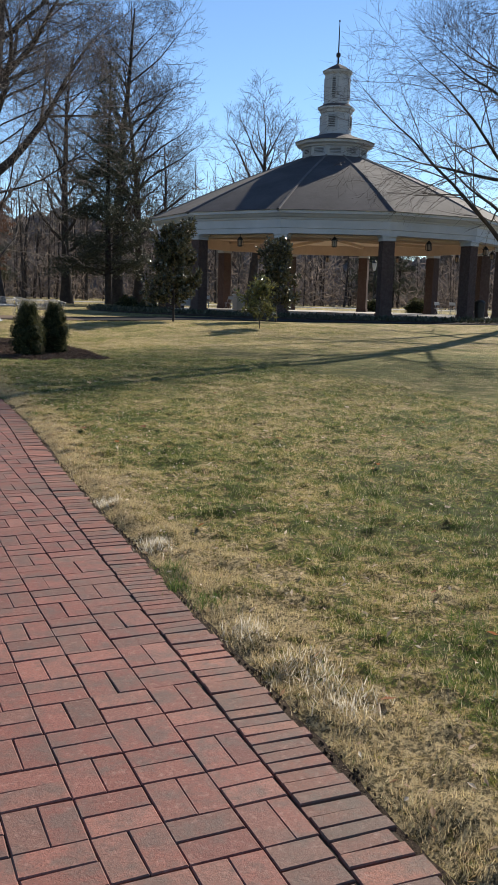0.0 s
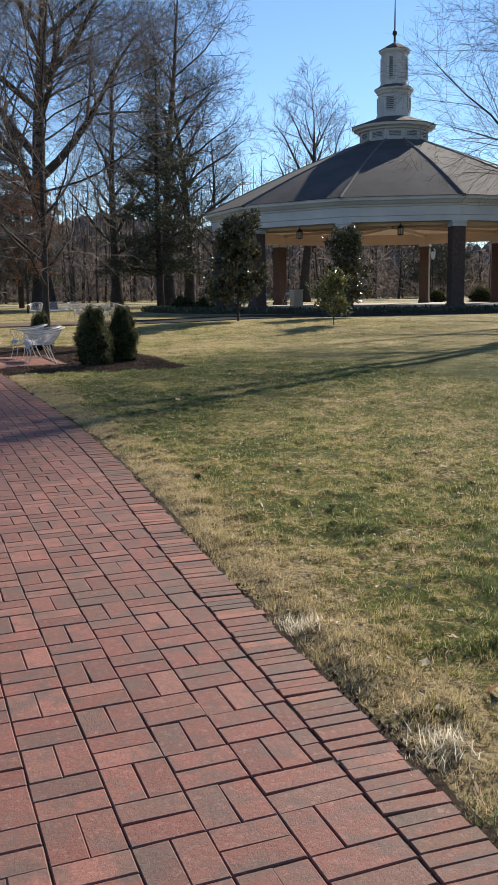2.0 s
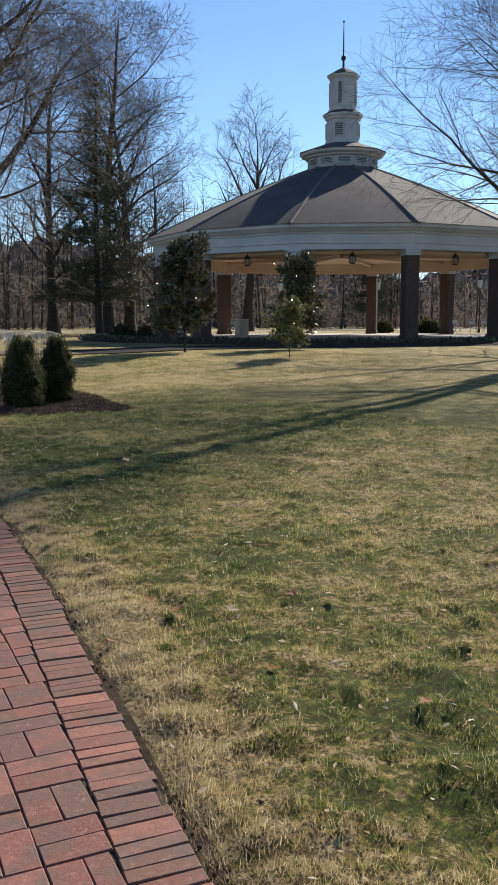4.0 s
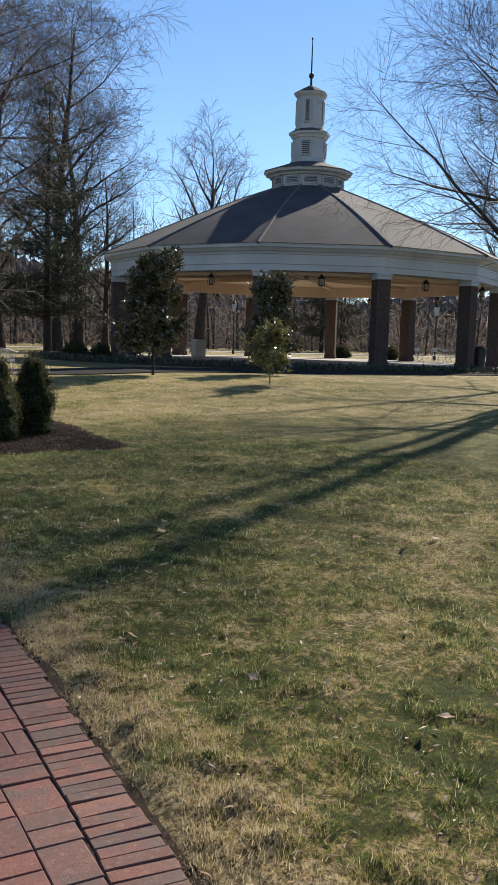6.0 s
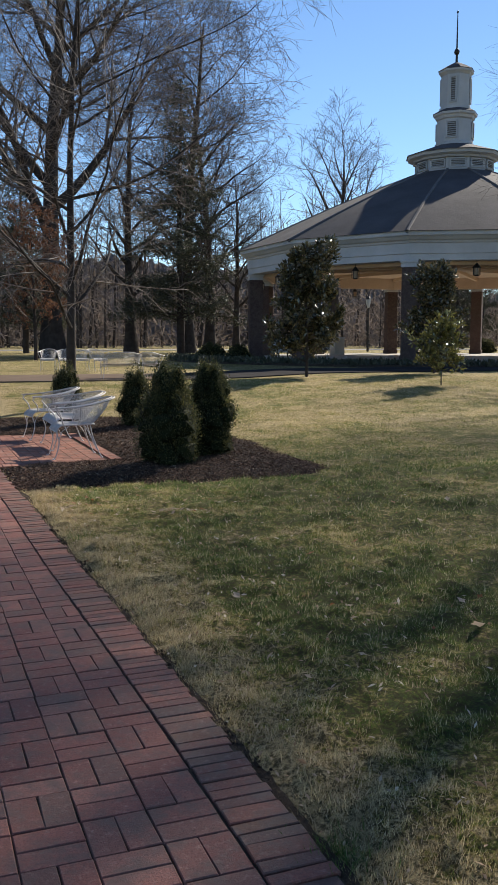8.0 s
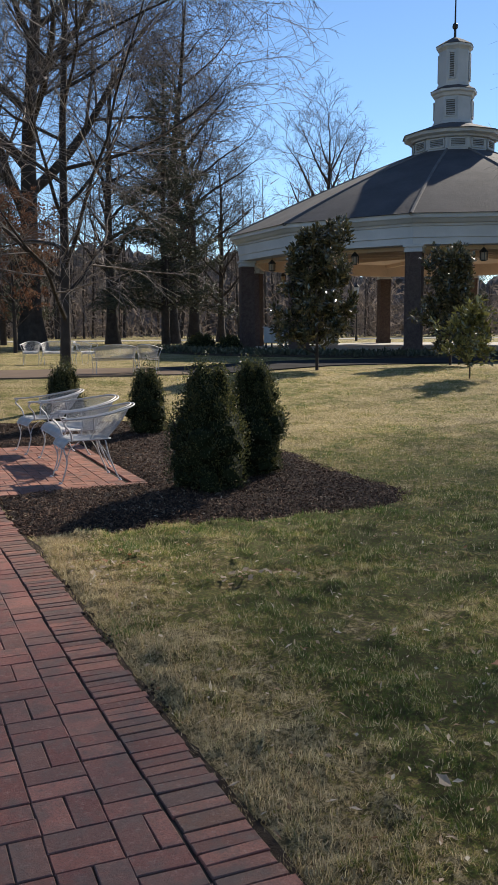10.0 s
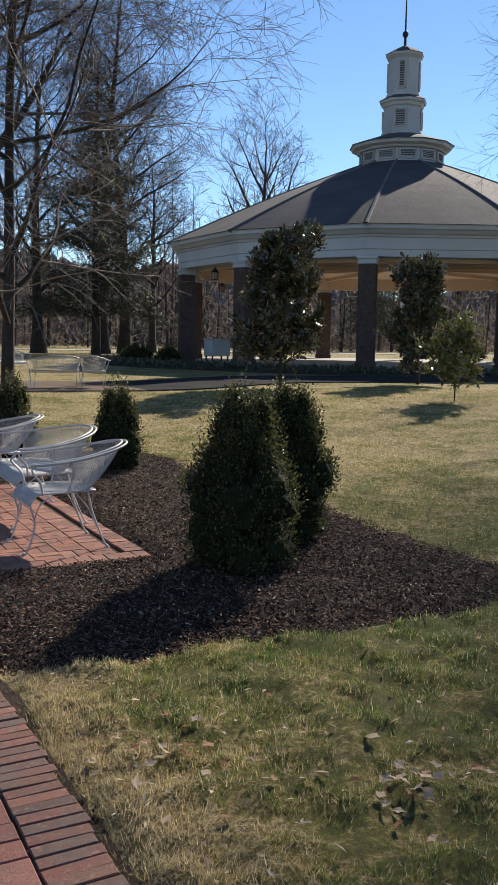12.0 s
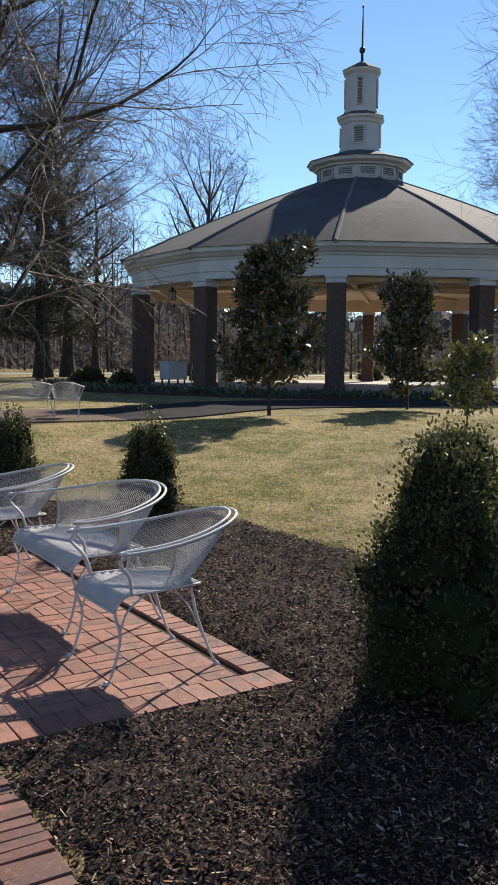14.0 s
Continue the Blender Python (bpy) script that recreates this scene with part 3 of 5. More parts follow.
def leaf_cloud(rng, points, size, aspect=0.45, fold=0.25, up=0.35):
    """A folded four-sided leaf at each (place, outward) point."""
    verts, faces = [], []
    for p, out in points:
        d = (out + Vector((rng.gauss(0, 0.6), rng.gauss(0, 0.6), rng.gauss(up, 0.5)))).normalized()
        s = size * rng.uniform(0.65, 1.2)
        u = d.cross(Vector((rng.gauss(0, 1), rng.gauss(0, 1), rng.gauss(0, 1)))).normalized()
        w = d.cross(u)
        n = len(verts)
        verts += [p, p + d * s * 0.5 + u * s * aspect * 0.5 + w * s * fold * 0.3, p + d * s, p + d * s * 0.5 - u * s * aspect * 0.5 + w * s * fold * 0.3]
        faces += [(n, n + 1, n + 2), (n, n + 2, n + 3)]
    return verts, faces


def magnolia(name, seed, height, radius, leaves, mat, foot=0.45, label=""):
    """Young evergreen magnolia: stem, limbs, and an uneven full crown of large glossy leaves in whorls."""
    rng = random.Random(seed)
    top = empty(name, 0, 0, 0)
    trunk = wander(rng, Vector((0, 0, -0.05)), Vector((0, 0, 1)), height * 0.93, 0.055 * height / 4, 0.01, 9, 0.04, 0.08)
    arms = sprout(rng, trunk, 34, foot / height, 0.98, 62, radius, 0.45, 5, 0.12, 0.07, 0.0, 0.006, 0.2)
    for pts, rad in arms:    # an egg-shaped crown, fullest below the middle, some limbs longer
        s = (pts[0].z - foot) / (height - foot)
        wide = (0.60 + 0.50 * math.sin(math.pi * min(1, 0.12 + s * 0.9)) - 0.42 * max(0, s - 0.5)) * rng.choice((0.55, 0.8, 1.0, 1.3))
        base = pts[0].copy()
        for i in range(len(pts)):
            pts[i] = base + (pts[i] - base) * wide
    subs = []
    for a in arms:
        subs += sprout(rng, a, 5, 0.3, 1.0, 50, radius * 0.36, 0.6, 3, 0.15, 0.10, 0.0, 0.004)
    v, f = tubes([trunk] + arms + subs)
    raw("trunk", v, f, BARK, top, "", True)
    pts = []
    lines = arms + subs + subs
    whorls = leaves // 10
    for k in range(whorls):
        p, r = lines[k % len(lines)]
        s = (1 - 0.75 * rng.random() ** 1.6) * (len(p) - 1)
        i = min(int(s), len(p) - 2)
        c, d = p[i].lerp(p[i + 1], s - i), (p[i + 1] - p[i]).normalized()
        c = c + Vector((rng.gauss(0, 0.06), rng.gauss(0, 0.06), rng.gauss(0, 0.06)))
        for _ in range(10):
            o = Vector((rng.gauss(0, 1), rng.gauss(0, 1), rng.gauss(0, 1))).normalized()
            pts.append((c + o * 0.05, (o * 0.9 + d * 0.5)))
    v, f = leaf_cloud(rng, pts, 0.15, 0.42)
    tagged(raw("crown", v, f, mat, top, label), kind="stuff")
    return top


def boxwood(name, seed, height, radius, leaves, slim=1.0):
    """A dense upright boxwood: uneven leafy mass with loose shoots on top."""
    rng = random.Random(seed)
    top = empty(name, 0, 0, 0)
    lobes = []
    for k in range(44):
        a, s = k * 2.4 + rng.uniform(-0.4, 0.4), (k + 0.5) / 44
        prof = radius * (0.80 + 0.22 * math.sin(math.pi * min(1, s * 1.35)) - 0.55 * max(0, s - 0.55) ** 1.4 * 2.0)
        size = prof * rng.uniform(0.36, 0.60)
        off = (prof - size) * rng.uniform(0.7, 1.3)
        lobes.append((Vector((off * math.cos(a), off * math.sin(a), height * (0.06 + 0.84 * s))), size, height * rng.uniform(0.09, 0.15)))
    # solid near-black core: the shade between the leaves, put into its colour
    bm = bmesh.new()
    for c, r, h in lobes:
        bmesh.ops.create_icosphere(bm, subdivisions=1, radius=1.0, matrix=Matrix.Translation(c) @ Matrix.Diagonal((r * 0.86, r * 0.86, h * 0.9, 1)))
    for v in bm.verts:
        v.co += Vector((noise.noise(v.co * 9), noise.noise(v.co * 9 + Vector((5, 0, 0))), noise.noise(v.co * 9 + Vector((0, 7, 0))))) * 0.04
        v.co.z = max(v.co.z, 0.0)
    part("inner_growth", bm, BOX_SHADE, top)
    stems = [wander(rng, Vector((rng.gauss(0, 0.05), rng.gauss(0, 0.05), -0.03)), Vector((rng.gauss(0, 0.2), rng.gauss(0, 0.2), 1)), height * 0.7, 0.02, 0.006, 5, 0.1, 0.1) for _ in range(6)]
    v, f = tubes(stems)
    raw("stem", v, f, BARK, top)
    pts = []
    while len(pts) < leaves:
        c, r, h = lobes[rng.randrange(len(lobes))]
        o = Vector((rng.gauss(0, 1), rng.gauss(0, 1), rng.gauss(0, 1))).normalized()
        q = rng.uniform(0.84, 1.08) + (rng.uniform(0.05, 0.3) if rng.random() < 0.2 else 0)
        p = c + Vector((o.x * r, o.y * r, o.z * h)) * q
        if p.z > 0.015:
            pts.append((p, (o + Vector((0, 0, 0.5))).normalized()))
    for k in range(90):      # loose upright shoots
        a, d = rng.uniform(0, 6.28), radius * 0.75 * math.sqrt(rng.random())
        base = Vector((d * math.cos(a), d * math.sin(a), height * (0.86 - 0.5 * (d / radius) ** 2)))
        L = rng.uniform(0.1, 0.34)
        for i in range(22):
            s = i / 22
            o = Vector((math.cos(i * 2.4), math.sin(i * 2.4), 0.6))
            pts.append((base + Vector((0.02 * math.cos(a), 0.02 * math.sin(a), 1)) * L * s + o * 0.008, o))
    v, f = leaf_cloud(rng, pts, 0.026 * slim, 0.55)
    tagged(raw("leaves", v, f, BOX_LEAF, top, "small glossy dark green leaves"), kind="stuff")
    return top


def put(ob, x, y, label, category, rz=0.0, s=1.0, z=None, group=""):
    ob.matrix_basis = pose(x, y, lift(x, y) if z is None else z, 0, 0, rz) @ Matrix.Diagonal((s, s, s, 1))
    return tagged(ob, label, category, group)


def again(ob, x, y, rz, s=1.0):
    c = copy_thing(ob, pose(x, y, lift(x, y), 0, 0, rz))
    c.scale = (s, s, s)
    return c


put(magnolia("magnolia_tree", 5, 3.65, 1.02, 14500, MAG_LEAF, 0.5, "dark glossy evergreen leaves"), 10.62, 37.2, "dark young evergreen magnolia with glossy leaves on the lawn", "tree", 30)
put(magnolia("magnolia_tree", 8, 3.35, 0.9, 9500, MAG_LEAF, 0.4, "dark glossy evergreen leaves"), 15.44, 38.5, "evergreen magnolia behind a smaller yellow-green one", "tree", 80)
put(magnolia("magnolia_tree", 11, 1.62, 0.62, 1900, MAG_YOUNG, 0.3, "yellow-green glossy leaves"), 12.71, 33.2, "small yellow-green magnolia sapling on the lawn", "tree", 10)

# bare trees: the wide one that shades the lawn, the slim one by the patio, the tall ones behind
shade_tree = put(bare_tree("shade_tree", 21, 27.5, 0.28, 26, 9.2, 0.11, (0, 0), 0.03, 66, 0.0, (12, 9, 5), BARK, True, 0.0048, 0.88, 0.025, 0.4, 0.42, 112.0, TWIG, -68.0), 25.4, 35.3, "wide bare shade tree with spreading low limbs on the lawn", "tree", 200)
slim_tree = put(bare_tree("slim_tree", 4, 10.0, 0.095, 24, 4.7, 0.15, (0.01, 0), 0.015, 58, -0.12, (12, 9, 5), BARK, False, 0.0038, 0.5, 0.05, 0.2, 0.55, None, LIT_TWIG), 3.25, 30.95, "slim bare tree with drooping twigs beside the patio", "tree", 40)
tall_tree = put(bare_tree("tall_tree", 33, 30.0, 0.5, 26, 8.8, 0.2, (0, 0), 0.035, 54, 0.03, (9, 7, 5), BARK, True, 0.010, 0.62), 17.4, 80.2, "tall bare broadleaf tree behind the lawn", "tree", 0, 1.0, None, "tall bare trees")
vase_tree = put(bare_tree("vase_tree", 52, 21.5, 0.55, 12, 8.0, 0.38, (0, 0), 0.05, 42, 0.04, (8, 6, 5), BARK, True, 0.011, 0.45, 0.06, 0.1, 0.8), 33.2, 90.0, "bare vase-shaped tree behind the pavilion roof", "tree", 0)
broad_tree = put(bare_tree("broad_tree", 14, 29.0, 0.62, 16, 13.0, 0.26, (0.02, 0), 0.045, 48, 0.03, (13, 10, 6), BARK, True, 0.009, 0.55, 0.05, 0.25, 0.66), 6.0, 65.5, "broad bare tree with heavy forking limbs", "tree", 60)
pine = put(pine_tree("pine_tree", 61, 18.0, 0.3, 4.7), 15.1, 72.5, "tall dark green pine among bare trees", "tree", 0, 1.0, None, "dark pines")
for x, y, rz, s in ((19.8, 82.5, 200, 0.85), (23.0, 86.0, 300, 0.6), (55.0, 72.0, 150, 0.9), (13.2, 81.0, 110, 0.85)):
    again(tall_tree, x, y, rz, s)
for x, y, rz, s in ((5.5, 82.0, 200, 0.85), (58.0, 110.0, 20, 0.9), (66.0, 118.0, 140, 0.8)):
    again(pine, x, y, rz, s)

put(magnolia("beech_tree", 23, 7.5, 3.0, 9000, RUSSET, 1.2, "russet leaves held through the winter"), 4.6, 59.5, "young beech holding russet dead leaves among bare trees", "tree", 15)
again(pine, 1.9, 66.0, 250, 0.92)


# the wood that closes the park: trunks and a haze of brush
def far_woods():
    rng = random.Random(77)
    lines, verts, faces = [], [], []
    for k in range(620):
        a = radians(rng.uniform(-50, 95))
        d = rng.uniform(112, 150)
        x, y = 5 + d * math.sin(a), 5 + d * math.cos(a)
        h = rng.uniform(7, 13) if a > radians(22) else rng.uniform(11, 19)
        t = wander(rng, Vector((x, y, 0.2)), Vector((rng.gauss(0, 0.05), rng.gauss(0, 0.05), 1)), h, rng.uniform(0.08, 0.24), 0.02, 4, 0.05, 0.05)
        lines.append(t)
        lines += sprout(rng, t, 7, 0.3, 1.0, 45, 3.4, 0.4, 3, 0.15, 0.08, 0.0, 0.02)
        for _ in range(130):
            c = Vector((x + rng.gauss(0, 1.7), y + rng.gauss(0, 1.7), abs(rng.gauss(0, 0.42)) * h + 0.2))
            e = Vector((rng.gauss(0, 1), rng.gauss(0, 1), rng.gauss(0.6, 1))).normalized() * rng.uniform(0.6, 1.9)
            w = e.cross(Vector((rng.gauss(0, 1), rng.gauss(0, 1), rng.gauss(0, 1)))).normalized() * rng.uniform(0.03, 0.10)
            n = len(verts)
            verts += [c - w, c + w, c + e]
            faces.append((n, n + 1, n + 2))
    v, f = tubes(lines, 4)
    top = empty("far_woods", 0, 0, 0)
    tagged(raw("trunks", v, f, BARK, top), kind="stuff")
    tagged(raw("brush", verts, faces, HAZY_BRUSH, top), kind="stuff")
    tagged(top, "brown leafless winter woods closing the park", "woods", kind="stuff")


far_woods()

put(boxwood("boxwood_bush", 1, 1.14, 0.375, 20000), 3.5, 23.1, "dense upright boxwood in a mulch bed", "bush", 0, 1, 0.0, "boxwoods round the patio")
put(boxwood("boxwood_bush", 2, 1.16, 0.335, 16000), 4.16, 23.75, "dense upright boxwood in a mulch bed", "bush", 70, 1, 0.0, "boxwoods round the patio")
put(boxwood("boxwood_bush", 3, 0.92, 0.29, 7500, 1.15), 3.93, 27.55, "small boxwood at the far edge of the mulch bed", "bush", 150, 1, 0.0, "boxwoods round the patio")
put(boxwood("boxwood_bush", 4, 0.95, 0.32, 7500, 1.15), 2.9, 28.45, "small boxwood behind the patio chairs", "bush", 220, 1, 0.0, "boxwoods round the patio")


# ---------------------------------------------------------------- brickwork
SLOPE = 0.0635      # the courses run slightly off the y axis
GV = Vector((1, SLOPE)).normalized()
GU = Vector((-SLOPE, 1)).normalized()
V0, U0, MOD = 1.786, 5.146, 0.2037


def grid_to_world(u, v):
    return GU.x * u + GV.x * v, GU.y * u + GV.y * v


def brick_verts(l, w, h=0.05, c=0.0035):
    a, b = l / 2, w / 2
    low = [(-a, -b, -h), (a, -b, -h), (a, b, -h), (-a, b, -h)]
    mid = [(-a, -b, -c), (a, -b, -c), (a, b, -c), (-a, b, -c)]
    top = [(-a + c, -b + c, 0), (a - c, -b + c, 0), (a - c, b - c, 0), (-a + c, b - c, 0)]
    return low + mid + top


BRICK_FACES = [(8, 9, 10, 11)] + [(i, (i + 1) % 4, (i + 1) % 4 + 4, i + 4) for i in range(4)] + [(i + 4, (i + 1) % 4 + 4, (i + 1) % 4 + 8, i + 8) for i in range(4)]


class Bricklayer:
    """Lays single bricks as parts, and the rest joined."""

    def __init__(self, parent, mat, seed):
        self.parent, self.mat, self.rng = parent, mat, random.Random(seed)
        self.meshes, self.verts, self.faces, self.count = {}, [], [], 0

    def lay(self, x, y, z, l, w, turn, single):
        r = self.rng
        m = pose(x + r.gauss(0, 0.0012), y + r.gauss(0, 0.0012), z + r.gauss(0, 0.0009), r.gauss(0, 0.35), r.gauss(0, 0.35), turn + r.gauss(0, 0.6))
        if single and self.count < 300:
            key = (round(l, 2), round(w, 3))
            if key not in self.meshes:
                self.meshes[key] = mesh_of("brick", brick_verts(*key), BRICK_FACES, self.mat)
            ob = under(new("brick", self.meshes[key]), self.parent)
            ob.matrix_basis = m
            self.count += 1
        else:
            n = len(self.verts)
            self.verts += [m @ Vector(v) for v in brick_verts(l, w)]
            self.faces += [tuple(n + i for i in f) for f in BRICK_FACES]

    def done(self, name):
        tagged(raw(name, self.verts, self.faces, self.mat, self.parent), kind="stuff")


def basketweave(layer, u0, u1, left, right, z, near, du=0.0):
    """Pairs of bricks laid by turns along and across, cut off at the edges left(y) and right(y)."""
    turn = math.degrees(math.atan2(GV.y, GV.x))
    for i in range(int((u0 - U0) / MOD) - 1, int((u1 - U0) / MOD) + 1):
        for j in range(-14, 16):
            uc, vc = U0 + du + (i + 0.5) * MOD, V0 + (j + 0.5) * MOD
            across = (i + j) % 2 == 1
            for s in (-0.25, 0.25):
                u, v = (uc + s * MOD, vc) if across else (uc, vc + s * MOD)
                l, w = (0.2005, 0.0985) if across else (0.0985, 0.2005)     # extent along v and along u
                x, y = grid_to_world(u, v)
                if not u0 < u < u1:
                    continue
                lo, hi = max(x - l / 2, left(y)), min(x + l / 2, right(y) - 0.003)
                if hi - lo < 0.06:           # no slivers: the brick before is cut longer
                    continue
                if 0 < right(y) - hi - 0.006 < 0.06:
                    hi = right(y) - 0.003
                layer.lay((lo + hi) / 2, y, z, hi - lo, w, turn, near(x, y))


field = Bricklayer(path, PAVER, 3)
basketweave(field, -1.5, 23.4, lambda y: -0.6, joint_x, 0.0, lambda x, y: 4.7 < y < 8.0 and x > 0.95)
field.done("further_bricks")
edging = Bricklayer(path, EDGER, 4)
y = -1.5
while y < 23.5:
    x = joint_x(y)
    slope = (joint_x(y + 0.3) - joint_x(y - 0.3)) / 0.6
    a = math.atan(slope)
    long_cut = 0.2 + edging.rng.gauss(0, 0.007)
    w = 0.0575 + (0.03 if edging.rng.random() < 0.12 else 0)
    edging.lay(x + 0.005 + long_cut / 2, y + w / 2, 0.0 + edging.rng.gauss(0, 0.0012), long_cut, w, -math.degrees(a) + edging.rng.gauss(0, 1.0), 5.0 < y < 13.5)
    y += w + 0.0030
edging.done("further_edging")

# patio, joined to the path
PATIO_U0, PATIO_U1, PATIO_V = 23.40, 26.78, 4.59


def patio_right(y):
    return grid_to_world(y, PATIO_V)[0] - 0.18


bm = bmesh.new()
cx, cy = grid_to_world((PATIO_U0 + PATIO_U1) / 2, PATIO_V - 1.6)
box(bm, cx, cy, -0.06, 3.2, PATIO_U1 - PATIO_U0, 0.09, 0.0, math.degrees(math.atan2(GV.y, GV.x)))
patio = tagged(part("patio", bm, SAND, None), "sunlit red brick patio with a brick rim and open slot", "patio", kind="structure")
paving = Bricklayer(patio, PATIO, 8)
basketweave(paving, PATIO_U0 + 0.2, PATIO_U1, lambda y: -0.2, patio_right, 0.0, lambda x, y: x > 1.2, -0.0797)
gt = math.degrees(math.atan2(GV.y, GV.x))
v = PATIO_V - 3.1
while v < PATIO_V - 0.05:      # near rim: bricks on end
    x, y = grid_to_world(PATIO_U0 + 0.1, v)
    paving.lay(x, y, 0.002, 0.0965, 0.198, gt, x > 1.9)
    v += 0.1015
u = PATIO_U0 + 0.26
while u < PATIO_U1:            # side rim beyond the slot
    x, y = grid_to_world(u, PATIO_V - 0.07)
    paving.lay(x, y, 0.004, 0.138, 0.0965, gt, True)
    u += 0.1015
paving.done("further_bricks")


# ---------------------------------------------------------------- mulch bed
def on_patio(x, y):
    u, v = GU.x * x + GU.y * y, GV.x * x + GV.y * y
    return PATIO_U0 - 0.01 < u < PATIO_U1 and v < PATIO_V + 0.01


def bed_height(x, y):
    edge = min((Vector((x, y)) - p).length for p in OUTLINE)
    z = -0.03 + 0.06 * smoothstep(0, 0.5, edge) + 0.018 * noise.noise((x * 4, y * 4, 3)) + max(lift(x, y) + 0.02, 0)
    u, v = GU.x * x + GU.y * y, GV.x * x + GV.y * y
    out = max(v - PATIO_V, PATIO_U0 - u, u - PATIO_U1)
    return -0.02 + (z + 0.02) * smoothstep(-0.03, 0.14, out)


def mulch_bed():
    step = 0.09
    keys, verts, faces = {}, [], []
    nx, ny = int(4.8 / step), int(8.2 / step)
    for j in range(ny):
        for i in range(nx):
            x, y = 0.7 + i * step, 21.6 + j * step
            corner = [(i, j), (i + 1, j), (i + 1, j + 1), (i, j + 1)]
            if not in_bed(x + step / 2, y + step / 2) or on_patio(x + step / 2 + 0.1, y + step / 2 + 0.1) and on_patio(x + step / 2 + 0.1, y + step / 2 - 0.1) or x + step / 2 < joint_x(y) + 0.2:
                continue
            f = []
            for a, b in corner:
                if (a, b) not in keys:
                    keys[(a, b)] = len(verts)
                    px, py = 0.7 + a * step, 21.6 + b * step
                    verts.append((px, py, bed_height(px, py)))
                f.append(keys[(a, b)])
            faces.append(f)
    bed = raw("mulch_bed", verts, faces, MULCH, None, "", True)
    tagged(bed, "dark shredded bark mulch bed round the patio", "flower bed", kind="structure")
    rng = random.Random(12)
    dv, df, lv, lf = [], [], [], []
    tries = 0
    while len(df) < 75000 and tries < 420000:
        tries += 1
        x, y = rng.uniform(1.3, 5.5), 21.6 + 7.6 * rng.random() ** 1.7
        if not in_bed(x + rng.gauss(0, 0.035), y + rng.gauss(0, 0.035)) or on_patio(x, y) or x < joint_x(y) + 0.19:
            continue
        z = bed_height(x, y) + 0.014 * rng.random() + 0.002
        l, w = rng.choice((rng.uniform(0.003, 0.008), rng.uniform(0.005, 0.02))) * (1 + (y - 21.6) * 0.06), rng.uniform(0.0018, 0.006)
        m = pose(x, y, z, rng.gauss(0, 28), rng.gauss(0, 24), rng.uniform(0, 360))
        verts, faces = (dv, df) if rng.random() < 0.93 else (lv, lf)
        n = len(verts)
        verts += [m @ Vector(p) for p in ((-l, -w, 0), (l, -w * 0.6, 0.002), (l * 0.8, w, 0.004), (-l * 0.9, w * 0.8, 0.001))]
        faces.append((n, n + 1, n + 2, n + 3))
    tagged(raw("mulch_chips", dv, df, CHIP, bed), kind="stuff")
    tagged(raw("pale_chips", lv, lf, PALE_CHIP, bed), kind="stuff")


mulch_bed()


# ---------------------------------------------------------------- grass
def blades(name, n, sample, height, width, lean, mat, label, seed, tuft=0, spread=0.021):
    """n blades of turf, each one bent triangle pair, at places given by sample(rng)."""
    rng = np.random.default_rng(seed)
    xy = sample(rng, n)
    n = len(xy)
    a = rng.uniform(0, 2 * np.pi, n)
    b = rng.uniform(0, 2 * np.pi, n)
    if tuft:      # blades gather in tufts and lean out of them
        k = rng.integers(0, max(1, n // tuft), n)
        away = rng.normal(0, spread, (n, 2))
        xy = xy[k] + away
        b = np.arctan2(away[:, 1], away[:, 0]) + rng.normal(0, 0.6, n)
    h = height * rng.uniform(0.5, 1.3, n)
    t = np.abs(rng.normal(0, lean, n)) + 0.15
    w = width * rng.uniform(0.6, 1.4, n)
    z = np.array([lift(x, y) for x, y in xy]) + turf_height(xy[:, 0], xy[:, 1]) - 0.006
    base = np.c_[xy, z]
    side = np.c_[np.cos(a), np.sin(a), np.zeros(n)] * w[:, None]
    tip = base + np.c_[np.cos(b) * np.sin(t), np.sin(b) * np.sin(t), np.cos(t)] * h[:, None]
    v = np.empty((n * 3, 3))
    v[0::3], v[1::3], v[2::3] = base - side, base + side, tip
    me = bpy.data.meshes.new(name)
    me.vertices.add(3 * n)
    me.vertices.foreach_set("co", v.ravel())
    me.loops.add(3 * n)
    me.loops.foreach_set("vertex_index", np.arange(3 * n, dtype=np.int32))
    me.polygons.add(n)
    me.polygons.foreach_set("loop_start", np.arange(0, 3 * n, 3, dtype=np.int32))
    me.polygons.foreach_set("loop_total", np.full(n, 3, dtype=np.int32))
    me.update(calc_edges=True)
    me.materials.append(mat)
    return tagged(new(name, me), label, "grass", kind="stuff")


def clear_of_beds(xy, rng):
    keep = xy[:, 0] > np.interp(xy[:, 1], EDGE_Y, EDGE_X) - 0.03 + 0.09 * lattice(xy[:, 1] * 2.3, xy[:, 1] * 0, 5) + 0.06 * lattice(xy[:, 1] * 9, xy[:, 1] * 0, 6) + rng.normal(0, 0.015, len(xy))
    near = (xy[:, 0] < 5.4) & (xy[:, 1] > 21.5) & (xy[:, 1] < 29.6)
    for i in np.nonzero(near & keep)[0]:
        x, y = xy[i]
        if in_bed(x + rng.normal(0, 0.03), y + rng.normal(0, 0.03)) or on_patio(x, y):
            keep[i] = False
    return xy[keep]


def along_edge(depth):
    def sample(rng, n):
        y = rng.uniform(1.5, 22.3, n)
        x = np.interp(y, EDGE_Y, EDGE_X) + np.abs(rng.normal(0, depth, n)) - 0.02
        return clear_of_beds(np.c_[x, y], rng)
    return sample


